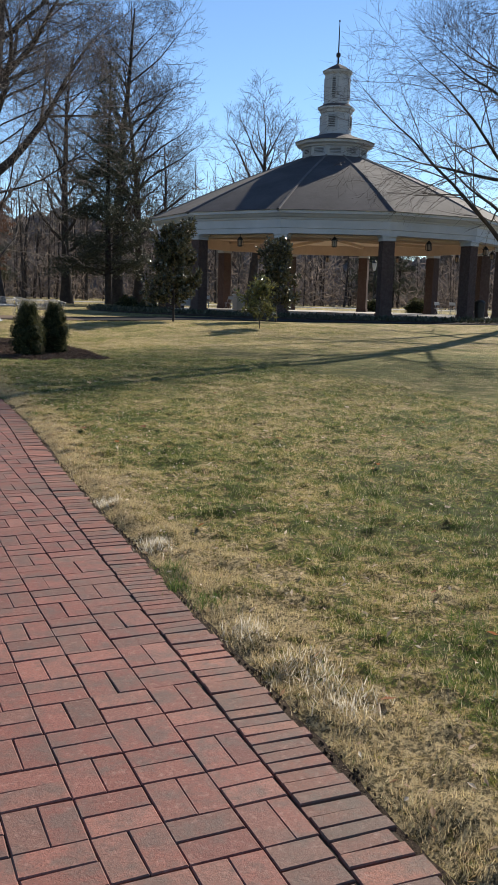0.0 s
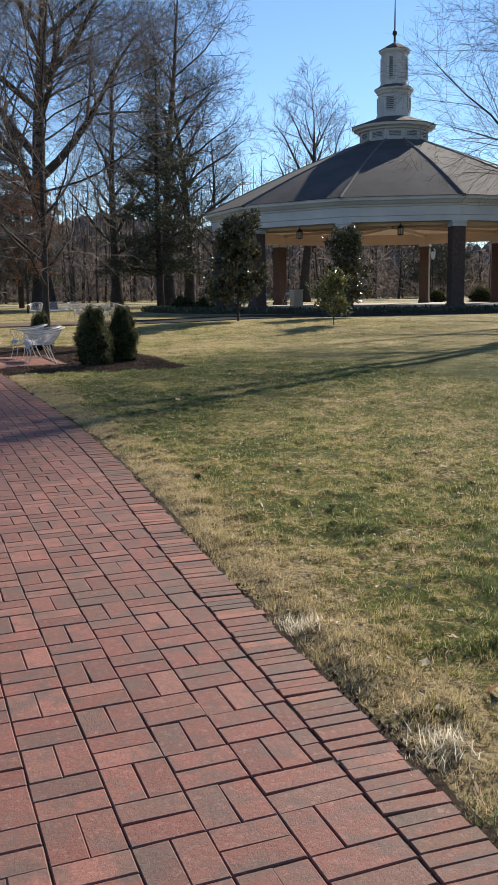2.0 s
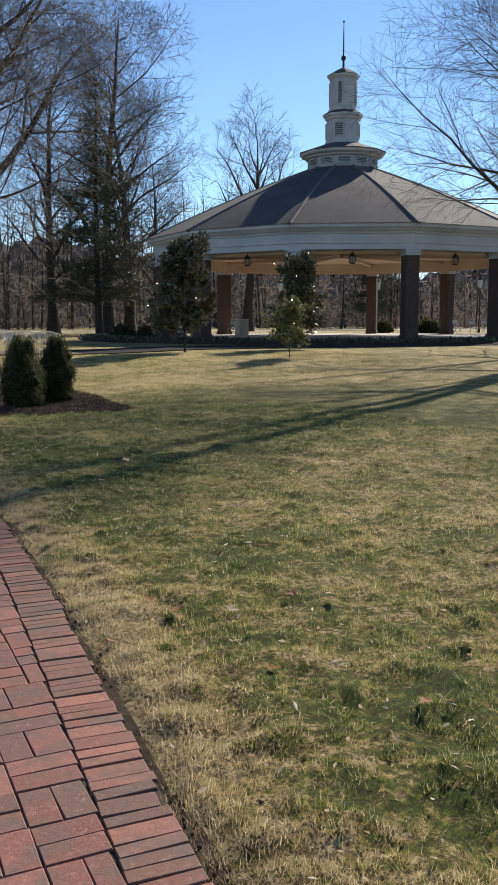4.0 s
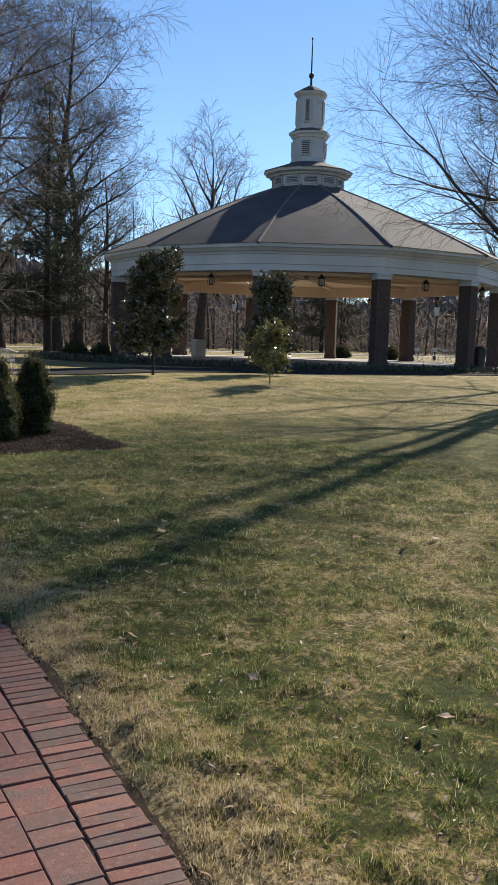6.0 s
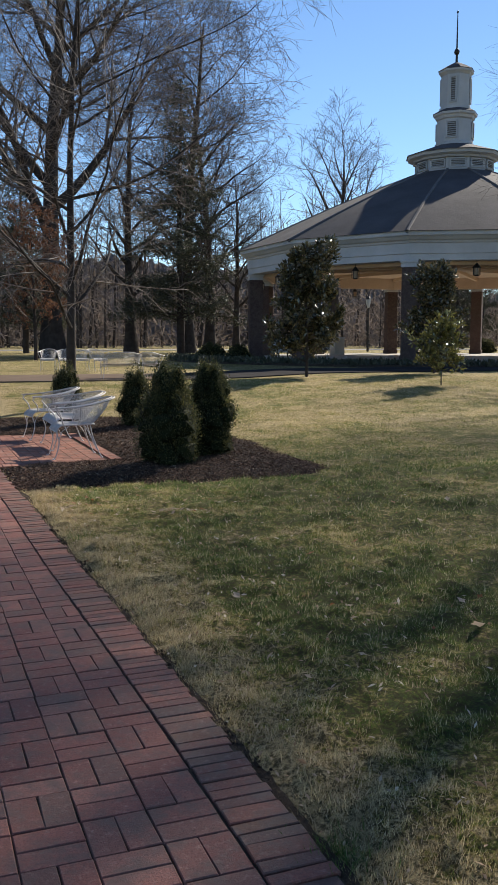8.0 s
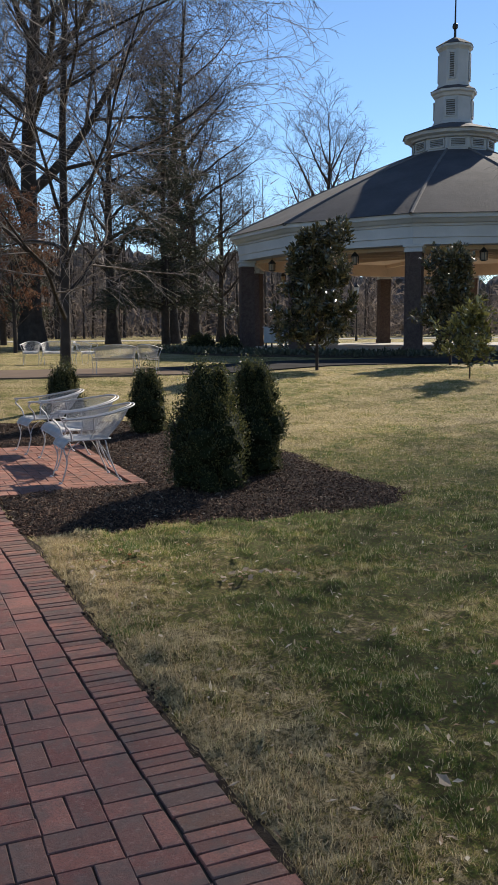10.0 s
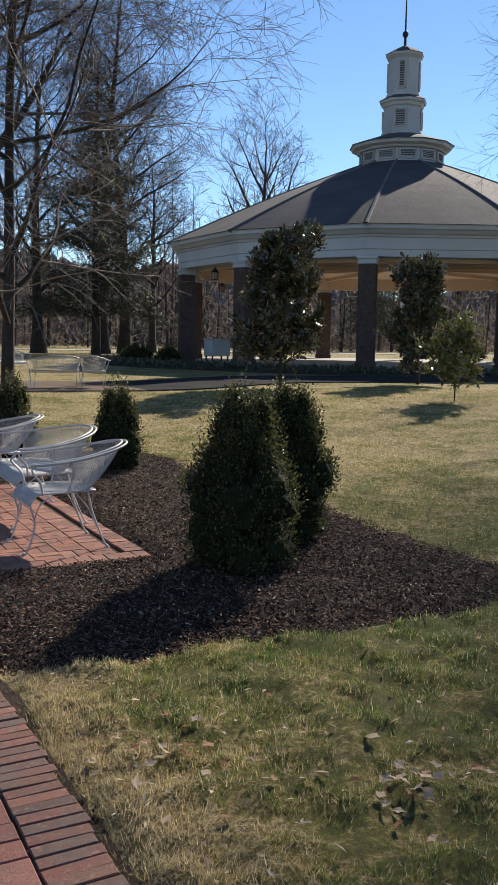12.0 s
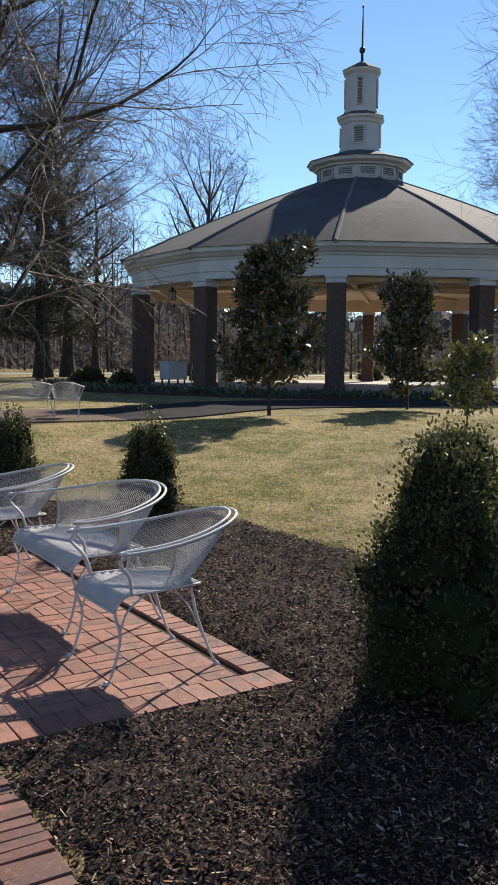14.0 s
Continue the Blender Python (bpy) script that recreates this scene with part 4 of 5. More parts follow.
def over(x0, x1, y0, y1, clump):
    def sample(rng, n):
        xy = np.c_[rng.uniform(x0, x1, n), rng.uniform(y0, y1, n)]
        k = np.array([noise.noise((x * clump, y * clump, 0)) for x, y in xy])
        return clear_of_beds(xy[k > rng.normal(-0.25, 0.3, len(k))], rng)
    return sample


STRAW = foliage("dry straw grass", (0.30, 0.22, 0.11), (0.76, 0.62, 0.39), 0.7, 0.2, 0.4)
TURF_LABEL = "short patchy winter turf, green and straw"
def beside(inner, outer, y0, y1, clump, bare=-0.25, spread=0.13):
    """Places on the strip between two distances from the brick edging, thinned in bare spots."""
    def sample(rng, n):
        y = rng.uniform(y0, y1, n)
        x = np.interp(y, EDGE_Y, EDGE_X) + rng.uniform(inner, outer, n)
        k = lattice(x * clump, y * clump, 7) * 2 - 1
        return clear_of_beds(np.c_[x, y][k > rng.normal(bare, spread, n)], rng)
    return sample


blades("grass", 780000, beside(0.0, 2.1, 3.4, 22.3, 12.0, -0.05), 0.032, 0.0013, 0.9, BLADES, TURF_LABEL, 1, 14, 0.018)
blades("grass", 380000, beside(2.0, 6.4, 6.0, 22.6, 9.0, -0.02), 0.036, 0.0021, 0.9, BLADES, TURF_LABEL, 2, 12, 0.022)
blades("grass", 90000, over(2.0, 8.0, 22.0, 30.0, 5.0), 0.036, 0.0034, 0.85, BLADES, TURF_LABEL, 3, 8, 0.03)
blades("grass", 90000, over(4.0, 16.0, 26.0, 36.5, 2.5), 0.035, 0.0055, 0.9, BLADES, TURF_LABEL, 6, 6, 0.05)
blades("dry_grass", 130000, along_edge(0.22), 0.034, 0.0016, 1.15, STRAW, "bleached straw-coloured grass along the brick edging", 4, 12, 0.025)
blades("dry_grass", 170000, beside(0.1, 4.6, 3.5, 22.0, 2.2, 0.1, 0.3), 0.030, 0.0016, 1.3, STRAW, "patches of straw-coloured dry turf", 5, 12, 0.03)


def tufts(spots, mat, name, label, seed, h, n):
    def sample(rng, _):
        return np.concatenate([np.c_[rng.normal(x, r, n), rng.normal(y, r * 1.3, n)] for x, y, r in spots])
    blades(name, n * len(spots), sample, h, 0.0021, 1.45, mat, label, seed)


PALE = foliage("bleached leaf blades", (0.62, 0.55, 0.42), (0.85, 0.80, 0.68), 0.6, 0.2, 0.5)
tufts([(2.62, 6.05, 0.07), (2.66, 5.75, 0.06), (2.56, 6.5, 0.05), (2.5, 7.9, 0.05), (2.45, 9.0, 0.04)], PALE, "bleached_grass_tuft", "bleached dead grass tufts beside the edging", 9, 0.055, 420)
GREEN = foliage("fresh grass", (0.06, 0.115, 0.02), (0.16, 0.22, 0.055), 0.5, 0.3, 0.4)
tufts([(2.52, 6.95, 0.05), (2.43, 7.2, 0.04), (2.47, 7.45, 0.05), (3.2, 5.6, 0.1), (3.5, 6.3, 0.12), (2.5, 13.4, 0.06), (2.3, 15.3, 0.05), (2.05, 19.6, 0.07), (2.3, 21.5, 0.1), (3.3, 21.6, 0.12), (2.35, 21.1, 0.08), (2.9, 21.55, 0.09), (3.9, 21.6, 0.12), (4.6, 21.7, 0.1)], GREEN, "green_grass_tuft", "fresh green grass tufts by the edging", 10, 0.058, 380)


def leaf_mesh(name, seed, mat):
    rng = random.Random(seed)
    verts, n = [(0, 0, 0.004)], 9
    for i in range(n):
        a = 2 * math.pi * i / n
        r = 0.045 * (1.0 if i % 2 else 0.62) * rng.uniform(0.8, 1.15)
        verts.append((r * math.cos(a) * 1.25, r * math.sin(a) * 0.8, 0.004 + rng.uniform(0, 0.008)))
    return mesh_of(name, verts, [(0, i + 1, (i + 1) % n + 1) for i in range(n)], mat)


def leaves():
    rng = random.Random(31)
    kinds = [leaf_mesh("fallen_leaf", k, RUST_LEAF if k > 2 else DEAD_LEAF) for k in range(5)]
    spots = [(2.84, 8.13), (3.66, 13.33), (5.6, 16.0), (2.95, 20.6), (3.72, 16.86), (2.47, 11.9), (3.1, 12.1), (3.9, 11.3)]
    spots += [(2.92 + rng.gauss(0, 0.16), 20.25 + rng.gauss(0, 0.1)) for _ in range(30)]
    spots += [(2.2 + rng.gauss(0, 0.14), 20.75 + rng.gauss(0, 0.16)) for _ in range(26)]
    spots += [(rng.uniform(2.6, 8), rng.uniform(4.5, 21)) for _ in range(170)]
    for k, (x, y) in enumerate(spots):
        ob = new("fallen_leaf", kinds[rng.randrange(5)])
        s = rng.uniform(0.75, 1.0) if k < 8 else rng.uniform(0.35, 0.62) if k < 64 else rng.uniform(0.3, 0.8)
        ob.matrix_basis = pose(x, y, lift(x, y) + turf_height(np.array([x]), np.array([y]))[0] + 0.016, rng.gauss(0, 18), rng.gauss(0, 18), rng.uniform(0, 360)) @ Matrix.Diagonal((s, s, s, 1))
        tagged(ob, "curled dry brown leaf lying on the grass", "leaf", "fallen leaves")


leaves()


def litter():
    """Bits of pale dry leaf and stalk strewn over the turf."""
    rng = random.Random(44)
    verts, faces = [], []
    for k in range(2600):
        y = rng.uniform(4, 22)
        x = joint_x(y) + 0.24 + abs(rng.gauss(0, 1.0 if k % 3 else 3.0))
        if in_bed(x, y):
            continue
        l, w = rng.uniform(0.006, 0.024), rng.uniform(0.003, 0.009)
        m = pose(x, y, lift(x, y) + turf_height(np.array([x]), np.array([y]))[0] + rng.uniform(0.008, 0.03), rng.gauss(0, 30), rng.gauss(0, 30), rng.uniform(0, 360))
        n = len(verts)
        verts += [m @ Vector(p) for p in ((-l, 0, 0), (0, -w, 0.003), (l, 0, 0.002), (0, w, 0.004))]
        faces.append((n, n + 1, n + 2, n + 3))
    tagged(raw("leaf_litter", verts, faces, DEAD_LEAF), "pale scraps of dry leaf strewn over the turf", "leaf litter", kind="stuff")


litter()


def soil_line():
    """The bare uneven trench between the brick edging and the turf."""
    rng = random.Random(45)
    verts, faces = [], []
    ys = np.arange(0, 22, 0.06)
    for i, y in enumerate(ys):
        x = joint_x(y) + 0.2
        w = 0.035 + 0.05 * noise.noise((0, y * 1.7, 0)) + rng.uniform(0, 0.015)
        verts += [(x, y, -0.016), (x + max(w, 0.012), y, -0.013 + rng.uniform(0, 0.006))]
        if i:
            faces.append((2 * i - 2, 2 * i - 1, 2 * i + 1, 2 * i))
    trench = tagged(raw("soil_trench", verts, faces, SOIL), "bare dark soil along the brick edging", "soil", kind="structure")
    bm = bmesh.new()             # crumbs and clods lying in it
    for _ in range(1100):
        y = rng.uniform(3, 22)
        if noise.noise((3, y * 1.4, 0)) < 0.05:
            continue
        x = joint_x(y) + 0.215 + abs(rng.gauss(0, 0.03))
        r = rng.uniform(0.003, 0.009)
        bmesh.ops.create_icosphere(bm, subdivisions=1, radius=1.0, matrix=pose(x, y, -0.012 + r * 0.5, rng.uniform(0, 90), rng.uniform(0, 90), 0) @ Matrix.Diagonal((r, r * rng.uniform(0.6, 1.2), r * 0.8, 1)))
    tagged(part("soil_clods", bm, SOIL, trench), kind="stuff")


soil_line()


# ---------------------------------------------------------------- patio chairs
def wire(name, lines, mat, parent, label="", sides=5):
    v, f = tubes(lines, sides)
    return raw(name, v, f, mat, parent, label, True)


def bend(points, r, steps=6):
    """A smooth tube line through points."""
    out, n = [], len(points)
    pts = [Vector(p) for p in points]
    for i in range(n - 1):
        p = [pts[max(i - 1, 0)], pts[i], pts[i + 1], pts[min(i + 2, n - 1)]]
        for k in range(steps):
            s = k / steps
            out.append(0.5 * ((2 * p[1]) + (p[2] - p[0]) * s + (2 * p[0] - 5 * p[1] + 4 * p[2] - p[3]) * s * s + (3 * p[1] - p[0] - 3 * p[2] + p[3]) * s ** 3))
    out.append(pts[-1])
    return out, [r] * len(out)


def iron_chair(name, width):
    """Barrel-backed garden seat of painted iron: mesh back and seat, bowed legs."""
    top = empty(name, 0, 0, 0)
    hw = width / 2

    def rail(s, out=0.0):        # horseshoe from arm to arm, s from -1 to 1
        a = s * math.pi / 2
        k = abs(math.sin(a)) ** 0.8
        x = 0.455 + out - (0.71 + out) * (1 - math.cos(a)) ** 0.85
        y = math.copysign((hw + 0.05 + out) * abs(math.sin(a)) ** 0.75, s)
        return Vector((x, y, 0.735 - 0.105 * k * k))

    def low(s):                  # the foot of the back, round the seat
        a = s * math.pi / 2
        x = 0.21 - 0.36 * (1 - math.cos(a)) ** 0.9
        y = math.copysign((hw - 0.03) * abs(math.sin(a)) ** 0.75, s)
        return Vector((x, y, 0.405))

    ss = [-1 + 2 * i / 28 for i in range(29)]
    wire("top_rail", [([rail(s) for s in ss], [0.009] * 29), ([rail(s, 0.035) + Vector((0, 0, -0.004)) for s in ss], [0.009] * 29)], IRON, top, "double tubular top rail", 6)
    for q in (-1, 1):
        wire("arm_end", [bend([rail(q), (rail(q) + rail(q, 0.035)) / 2 + Vector((-0.03, 0, -0.004)), rail(q, 0.035)], 0.009, 4)], IRON, top)
    # expanded-metal back between rail and seat
    sp = 0.72
    rows = 22
    cols = int(46 * (1 + (width - 0.52)))
    lines = []
    for c in range(-rows, cols + 1):
        for d in (1, -1):
            pts = []
            for k in range(rows + 1):
                q = c + k if d == 1 else c + rows - k
                if 0 <= q <= cols:
                    s = -sp + 2 * sp * q / cols
                    h = k / rows
                    b, t = low(s), rail(s)
                    pts.append(b.lerp(t, h) + Vector((0.025 * math.sin(math.pi * h), 0, 0)))
            if len(pts) > 2:
                pts = pts[::3] + ([pts[-1]] if (len(pts) - 1) % 3 else [])
                lines.append((pts, [0.0016] * len(pts)))
    tagged(wire("back_mesh", lines, IRON, top, "diamond mesh back panel", 3), kind="stuff")
    wire("back_frame", [([low(s) for s in [sp * (-1 + k / 8) for k in range(17)]], [0.006] * 17)] + [bend([low(q), low(q).lerp(rail(q), 0.5) + Vector((0.02, 0, 0)), rail(q)], 0.007, 4) for q in (-sp, sp)], IRON, top)
    # seat: thin dished pan with a rolled front
    n, m = 14, 12
    verts, faces = [], []
    for side in (0, 1):
        for i in range(n + 1):
            for j in range(m + 1):
                s, t = i / n, -1 + 2 * j / m
                x = 0.20 - 0.50 * s
                roll = max(0, (s - 0.78) / 0.22)
                half = (hw - 0.015) * (0.82 + 0.18 * min(1, s * 2.2))
                z = 0.412 - 0.018 * (1 - t * t) * math.sin(math.pi * s) - 0.075 * roll ** 2 - (0.004 if side else 0)
                verts.append((x + 0.015 * roll ** 3, half * t, z))
    w = m + 1
    q = (n + 1) * w
    for i in range(n):
        for j in range(m):
            a = i * w + j
            faces += [(a, a + 1, a + w + 1, a + w), (q + a, q + a + w, q + a + w + 1, q + a + 1)]
    rim = [j for j in range(m + 1)] + [i * w + m for i in range(1, n + 1)] + [n * w + j for j in range(m - 1, -1, -1)] + [i * w for i in range(n - 1, 0, -1)]
    faces += [(a, b, b + q, a + q) for a, b in zip(rim, rim[1:] + rim[:1])]
    def pan(a, c):               # a: 0 at the back to 1 in front, c: -1 to 1 across
        i, j = min(int(a * n), n - 1), min(int((c + 1) / 2 * m), m - 1)
        p, r = a * n - i, (c + 1) / 2 * m - j
        k = i * w + j
        return Vector(verts[k]).lerp(Vector(verts[k + 1]), r).lerp(Vector(verts[k + w]).lerp(Vector(verts[k + w + 1]), r), p)

    lines = []
    count = int(44 * (1 + (width - 0.52)))
    for d in (1, -1):
        for c in range(-40, count + 1):
            pts = [pan(k / 40, d * (-1 + 2 * (c + k) / count)) for k in range(0, 41, 4) if 0 <= c + k <= count]
            if len(pts) > 1:
                lines.append((pts, [0.0030] * len(pts)))
    tagged(wire("seat", lines, IRON, top, "close diamond mesh seat", 3), kind="stuff")
    wire("seat_rim", [([Vector(verts[k]) for k in rim + rim[:1]], [0.006] * (len(rim) + 1))], IRON, top)
    for sgn in (-1, 1):
        y = sgn * (hw - 0.02)
        wire("leg", [bend([(-0.22, y * 1.02, 0.41), (-0.275, y * 1.03, 0.34), (-0.245, y * 0.99, 0.20), (-0.30, y * 1.0, 0.012), (-0.325, y, 0.014)], 0.0075)], IRON, top, "slender bowed front leg")
        wire("leg", [bend([(0.14, y * 0.9, 0.40), (0.17, y * 0.95, 0.25), (0.245, y, 0.05), (0.275, y, 0.012)], 0.0075)], IRON, top, "slender splayed back leg")
        wire("leg_brace", [bend([(0.05, y * 0.9, 0.40), (0.13, y * 0.93, 0.30), (0.20, y * 0.97, 0.15)], 0.005)], IRON, top)
        wire("leg_brace", [bend([(-0.12, y, 0.40), (-0.21, y, 0.33), (-0.252, y, 0.22)], 0.005)], IRON, top)
        wire("arm_post", [bend([(-0.19, sgn * (hw - 0.015), 0.405), (-0.215, sgn * (hw + 0.02), 0.50), rail(sgn) + Vector((-0.02, 0, -0.05)), rail(sgn) + Vector((0.02, 0, 0))], 0.009)], IRON, top, "tubular arm support")
        for x in (-0.315, 0.272):
            bm = bmesh.new()
            bmesh.ops.create_cone(bm, cap_ends=True, segments=10, radius1=0.019, radius2=0.012, depth=0.012, matrix=pose(x, sgn * (hw - 0.02), 0.007))
            part("foot", bm, IRON, top, "small round foot pad")
    return top


CHAIR = "white painted iron mesh chair with a barrel back"
chair = put(iron_chair("garden_chair", 0.52), 2.58, 24.25, CHAIR + " on the patio", "chair", gt, 1, 0.0, "patio chairs")
again(chair, 2.42, 26.5, gt + 6).location.z = 0.0
bench = put(iron_chair("garden_loveseat", 1.06), 2.62, 25.38, "white painted iron mesh loveseat with a barrel back", "loveseat", gt, 1, 0.0)
for x, y, rz in ((4.0, 45.0, 80), (5.6, 44.3, 110), (6.1, 37.3, 250)):
    tagged(again(chair, x, y, rz), "white iron mesh chair with a barrel back beyond the lawn", group="far garden chairs")
for x, y, rz in ((4.8, 44.6, 95), (5.3, 37.4, 270)):
    tagged(again(bench, x, y, rz), "white painted iron mesh loveseat by the far walk", group="far garden chairs")


# ---------------------------------------------------------------- the far walk and what stands round the pavilion
def walk_near(x):
    return 36.3 + 3.2 * smoothstep(7.0, 13.0, x)


def far_walk(name, x0, x1, mat, label):
    xs = list(np.arange(x0, x1 + 0.1, 1.0))
    verts, faces = [], []
    for x in xs:
        for y in (walk_near(x), walk_near(x) + 4.0):
            verts += [(x, y, lift(x, y) + 0.03), (x, y, lift(x, y) - 0.06)]
    for i in range(len(xs) - 1):
        a = 4 * i
        faces += [(a, a + 4, a + 6, a + 2), (a + 1, a, a + 2, a + 3)[::-1], (a, a + 1, a + 5, a + 4), (a + 3, a + 2, a + 6, a + 7)]
    tagged(raw(name, verts, faces, mat), label, "path", kind="structure")


far_walk("far_walk", -20, 7, WALK, "grey-brown paved walk crossing the lawn")
far_walk("drive", 7, 40, ASPHALT, "dark asphalt drive in front of the pavilion")


def planting():
    """Dark low evergreen groundcover round the foot of the pavilion."""
    rng = random.Random(66)
    pts = []
    for _ in range(9000):
        a, r = radians(rng.uniform(150, 335)), rng.uniform(12.4, 15.2)
        x, y = r * math.cos(a), r * math.sin(a)
        h = 0.17 + 0.08 * noise.noise((x * 0.8, y * 0.8, 0))
        pts.append((Vector((x, y, rng.uniform(0.05, 1.0) * h)), Vector((0, 0, 0.6))))
    v, f = leaf_cloud(rng, pts, 0.2, 0.5)
    top = empty("groundcover", CX, CY, 0.34)
    tagged(raw("foliage", v, f, PINE, top), kind="stuff")
    verts, faces = [], []
    for i in range(63):
        a = radians(148 + 189 * i / 62)
        verts += [(r * math.cos(a), r * math.sin(a), z) for r, z in ((12.32, 0.02), (12.5, 0.10), (15.0, 0.10), (15.3, -0.03))]
        if i:
            k = 4 * i
            faces += [(k - 4 + j, k + j, k + j + 1, k - 3 + j) for j in range(3)]
    raw("soil", verts, faces, SOIL, top)
    tagged(top, "dark low evergreen groundcover round the pavilion", "groundcover", kind="stuff")


planting()


def road():
    verts, faces = [], []
    for i, x in enumerate(np.arange(-60, 141, 10)):
        y = 96 - 0.12 * x
        verts += [(x, y, 0.40), (x, y + 5, 0.40), (x, y, 0.2), (x, y + 5, 0.2)]
        if i:
            a = 4 * i
            faces += [(a - 4, a, a + 1, a - 3), (a - 2, a + 2, a, a - 4), (a - 3, a + 1, a + 3, a - 1)]
    tagged(raw("road", verts, faces, CONCRETE), "pale drive beyond the pavilion", "road", kind="structure")


road()


def hanging_lantern():
    top = empty("hanging_lantern", 0, 0, 0)
    wire("chain", [([Vector((0, 0, 0)), Vector((0, 0, -0.12))], [0.012, 0.012])], DARK_METAL, top)
    bm = bmesh.new()
    bmesh.ops.create_cone(bm, cap_ends=True, segments=6, radius1=0.2, radius2=0.03, depth=0.2, matrix=pose(0, 0, -0.22))
    part("lantern_cap", bm, DARK_METAL, top)
    bm = bmesh.new()
    bmesh.ops.create_cone(bm, cap_ends=True, segments=6, radius1=0.09, radius2=0.15, depth=0.05, matrix=pose(0, 0, -0.64))
    part("lantern_base", bm, DARK_METAL, top)
    for k in range(6):
        a = k * math.pi / 3
        bm = bmesh.new()
        box(bm, 0.155 * math.cos(a), 0.155 * math.sin(a), -0.47, 0.022, 0.022, 0.32)
        part("lantern_bar", bm, DARK_METAL, top)
    bm = bmesh.new()
    bmesh.ops.create_cone(bm, cap_ends=True, segments=6, radius1=0.12, radius2=0.14, depth=0.28, matrix=pose(0, 0, -0.47))
    part("lantern_glass", bm, simple("frosted amber glass", (0.35, 0.25, 0.16), (0.42, 0.3, 0.2), 3, 0.3, 0.5), top, "amber glass")
    return top


lantern = None
for i in range(SIDES):
    a = PHASE + 2 * math.pi * (i + 0.5) / SIDES
    x, y = CX + 10.15 * math.cos(a), CY + 10.15 * math.sin(a)
    if lantern is None:
        lantern = put(hanging_lantern(), x, y, "dark metal lantern hanging from the pavilion beam", "lantern", math.degrees(a), 1, 4.73, "pavilion lanterns")
    else:
        copy_thing(lantern, pose(x, y, 4.73, 0, 0, math.degrees(a)))


def lamp_post():
    top = empty("street_lamp", 0, 0, 0)
    lathe("post", [(0.11, 0), (0.11, 0.3), (0.055, 0.4), (0.05, 3.6), (0.1, 3.65)], DARK_METAL, top, 8, 0)
    lathe("lamp_head", [(0.1, 3.64), (0.2, 4.0), (0.23, 4.3), (0.19, 4.32)], WHITE, top, 8, 0, "frosted white lamp head")
    lathe("lamp_cap", [(0.27, 4.32), (0.2, 4.42), (0.05, 4.6), (0.02, 4.7)], DARK_METAL, top, 8, 0)
    return top


lamp = put(lamp_post(), 33.3, 82.0, "tall street lamp with a white head beyond the pavilion", "street lamp", 0, 1, None, "street lamps")
for x, y in ((40.4, 77.1), (46.5, 71.0), (56.0, 80.0)):
    again(lamp, x, y, 0)


def covered_cart():
    top = empty("covered_cart", 0, 0, 0)
    bm = bmesh.new()
    box(bm, 0, 0, 0.62, 1.15, 0.6, 0.75, 0.05)
    part("body", bm, WHITE, top, "white panelled body")
    bm = bmesh.new()
    box(bm, 0, 0, 1.02, 1.22, 0.66, 0.06, 0.02)
    part("lid", bm, WHITE, top)
    for x in (-0.48, 0.48):
        for y in (-0.22, 0.22):
            bm = bmesh.new()
            box(bm, x, y, 0.13, 0.06, 0.06, 0.27)
            part("leg", bm, DARK_METAL, top)
    return top


put(covered_cart(), 17.0, 57.2, "white covered cart standing beside a brick pier", "cart", 20, 1, FLOOR)


def folding_chair():
    top = empty("folding_chair", 0, 0, 0)
    bm = bmesh.new()
    box(bm, 0, 0, 0.44, 0.42, 0.42, 0.03, 0.008)
    part("seat", bm, WHITE, top)
    bm = bmesh.new()
    box(bm, 0.2, 0, 0.78, 0.03, 0.42, 0.2, 0.008)
    part("backrest", bm, WHITE, top)
    for y in (-0.2, 0.2):
        wire("leg", [([Vector((0.23, y, 0.9)), Vector((-0.22, y, 0.0))], [0.013, 0.013])], WHITE, top)
        wire("leg", [([Vector((-0.18, y, 0.43)), Vector((0.2, y, 0.0))], [0.013, 0.013])], WHITE, top)
    return top


fold = put(folding_chair(), 18.3, 57.6, "white folding chair on the pavilion floor", "chair", 60, 1, FLOOR, "folding chairs")
for x, y, rz in ((34.6, 56.6, 100), (35.5, 56.2, 80), (36.3, 56.0, 95), (21.0, 61.0, 30)):
    copy_thing(fold, pose(x, y, FLOOR, 0, 0, rz))


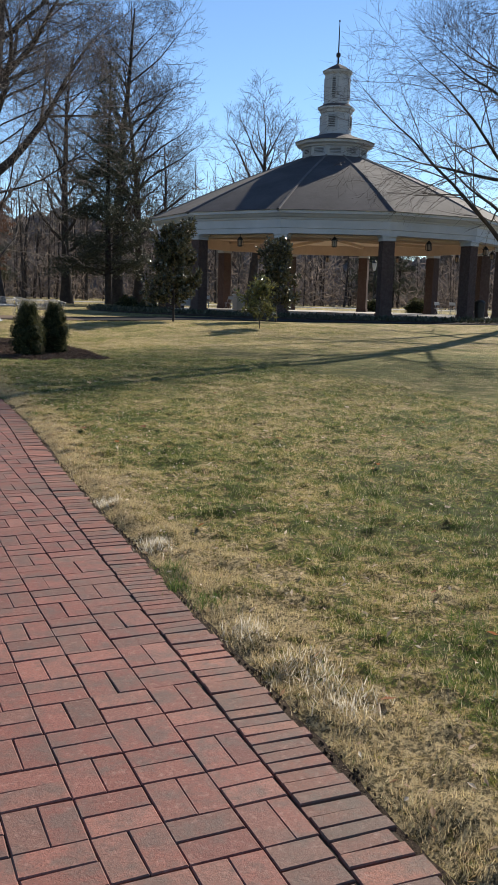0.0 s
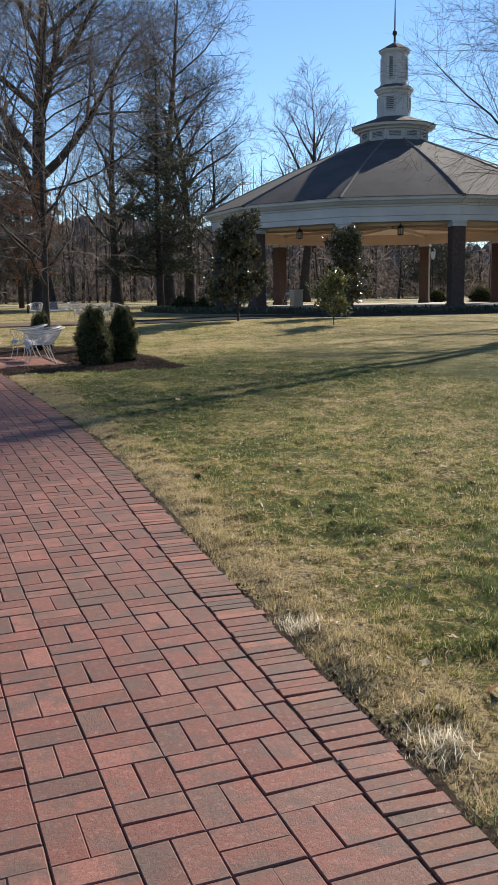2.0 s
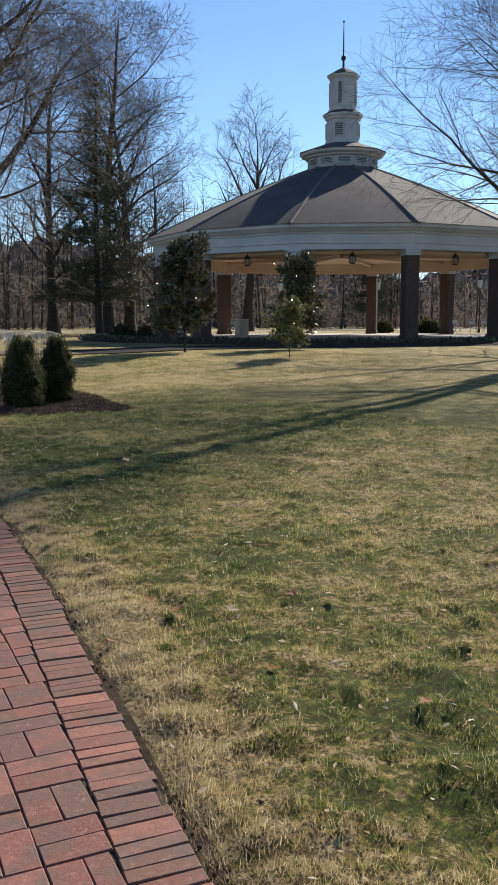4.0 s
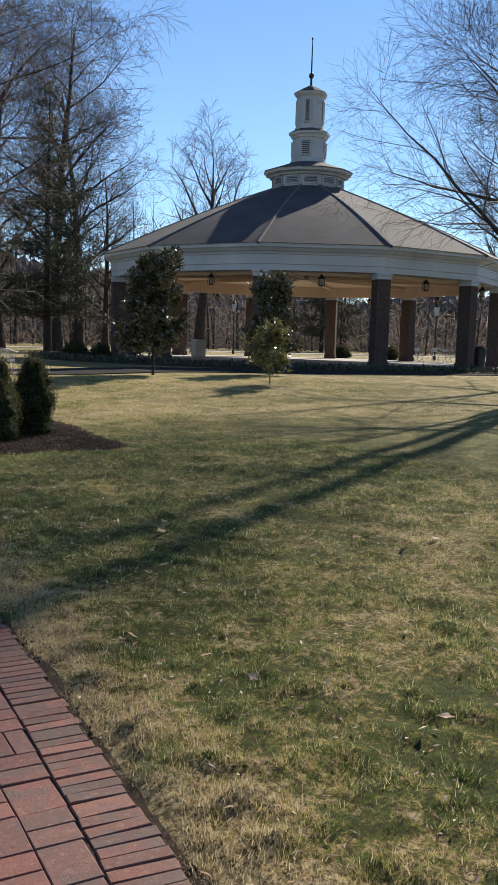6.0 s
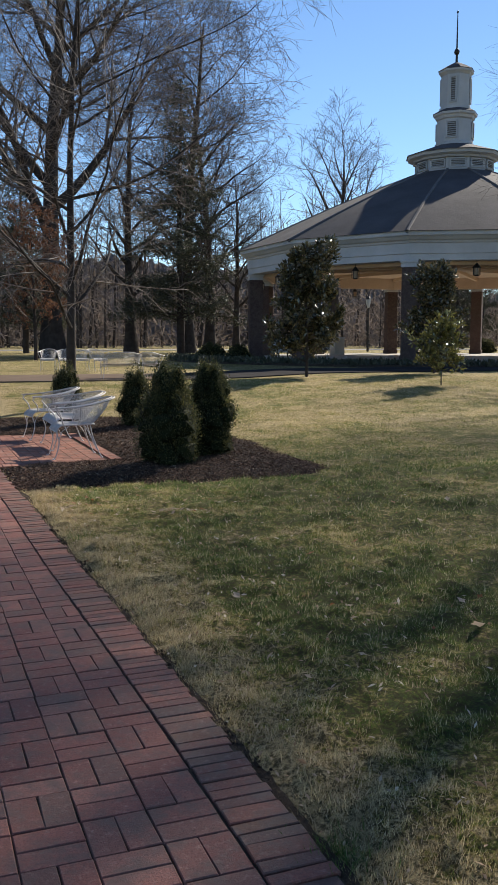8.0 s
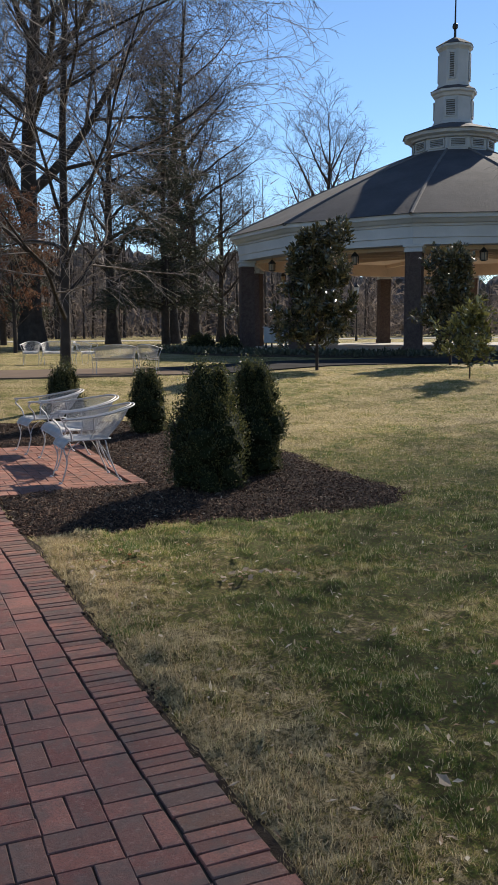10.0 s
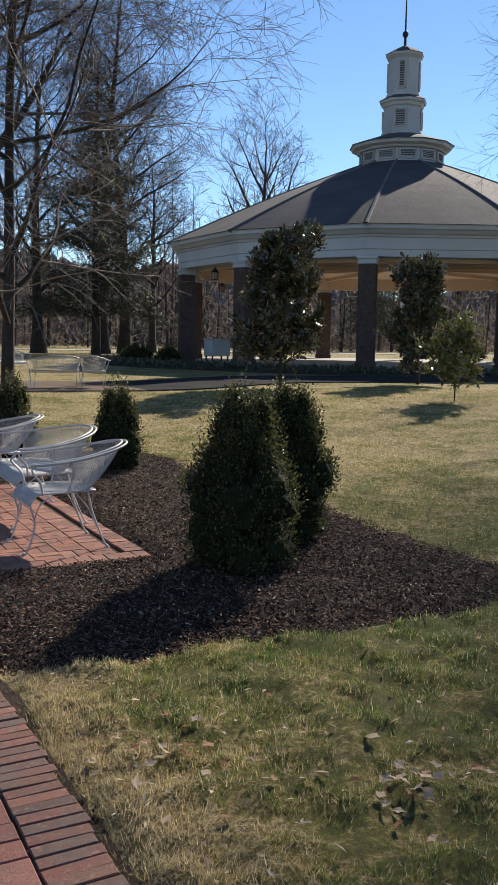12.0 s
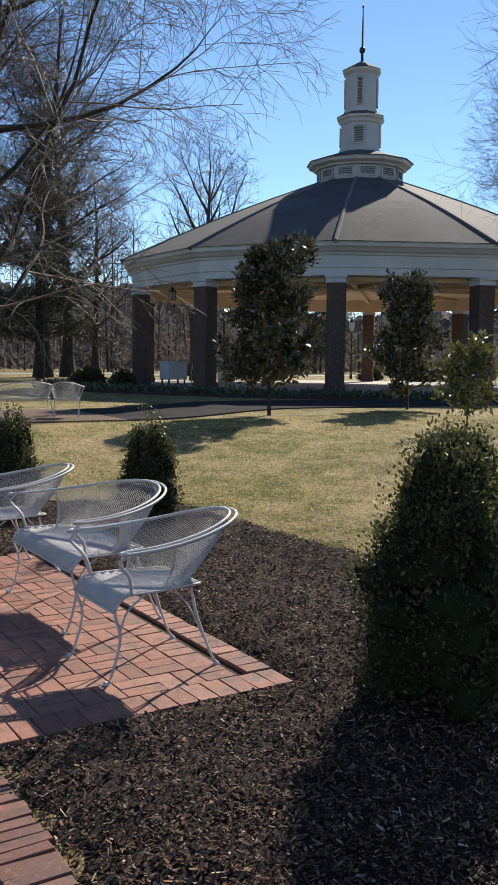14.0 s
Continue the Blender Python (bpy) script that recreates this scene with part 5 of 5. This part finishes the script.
def trash_bin():
    top = empty("trash_bin", 0, 0, 0)
    lathe("body", [(0.25, 0), (0.28, 0.04), (0.30, 0.84), (0.285, 0.86)], DARK_METAL, top, 16, 0)
    lathe("lid", [(0.32, 0.855), (0.325, 0.90), (0.29, 0.99), (0.18, 1.06), (0.04, 1.09)], DARK_METAL, top, 16, 0, "domed dark metal lid")
    return top


put(trash_bin(), 30.9, 46.4, "dark metal trash bin with a domed lid by a brick pier", "trash bin", 0, 1, FLOOR)


def utility_box():
    top = empty("utility_box", 0, 0, 0)
    bm = bmesh.new()
    box(bm, 0, 0, 0.5, 0.7, 0.55, 0.98, 0.02)
    part("body", bm, CONCRETE, top)
    bm = bmesh.new()
    box(bm, 0, 0, 1.01, 0.76, 0.6, 0.05, 0.012)
    part("lid", bm, WHITE, top)
    return top


put(utility_box(), 22.1, 62.1, "pale waist-high block standing on the pavilion floor", "block", 15, 1, FLOOR)
low_shrub = put(boxwood("low_shrub", 9, 0.75, 0.75, 3500, 2.6), 13.4, 58.0, "low dark shrub beside the pavilion", "shrub", 0, 1, None, "low shrubs")
for x, y, rz, s in ((14.3, 56.4, 90, 0.9), (13.9, 61.0, 30, 0.8), (38.5, 66.0, 10, 1.4), (36.0, 68.5, 70, 1.2)):
    again(low_shrub, x, y, rz, s)


def tree_bank():
    """The far edge of the woods: an uneven tangled bank that closes the horizon."""
    rng = random.Random(5)
    verts, faces = [], []
    n, rows = 800, 9
    for i in range(n):
        a = radians(-75 + 190 * i / (n - 1))
        h = 10.5 + 3.5 * (1 - smoothstep(radians(14), radians(24), a)) + 3.5 * noise.noise((i * 0.042, 0, 0)) + rng.uniform(-0.6, 0.6)
        for k in range(rows):
            d = 156 + 5 * noise.noise((i * 0.3, k * 0.7, 2)) + k * 0.5
            verts.append((5 + d * math.sin(a), 5 + d * math.cos(a), h * k / (rows - 1)))
    for i in range(n - 1):
        for k in range(rows - 1):
            p = i * rows + k
            faces.append((p, p + rows, p + rows + 1, p + 1))
    tagged(raw("woods_backdrop", verts, faces, HAZY_BANK), "hazy brown far edge of the woods", "woods", kind="structure")


tree_bank()
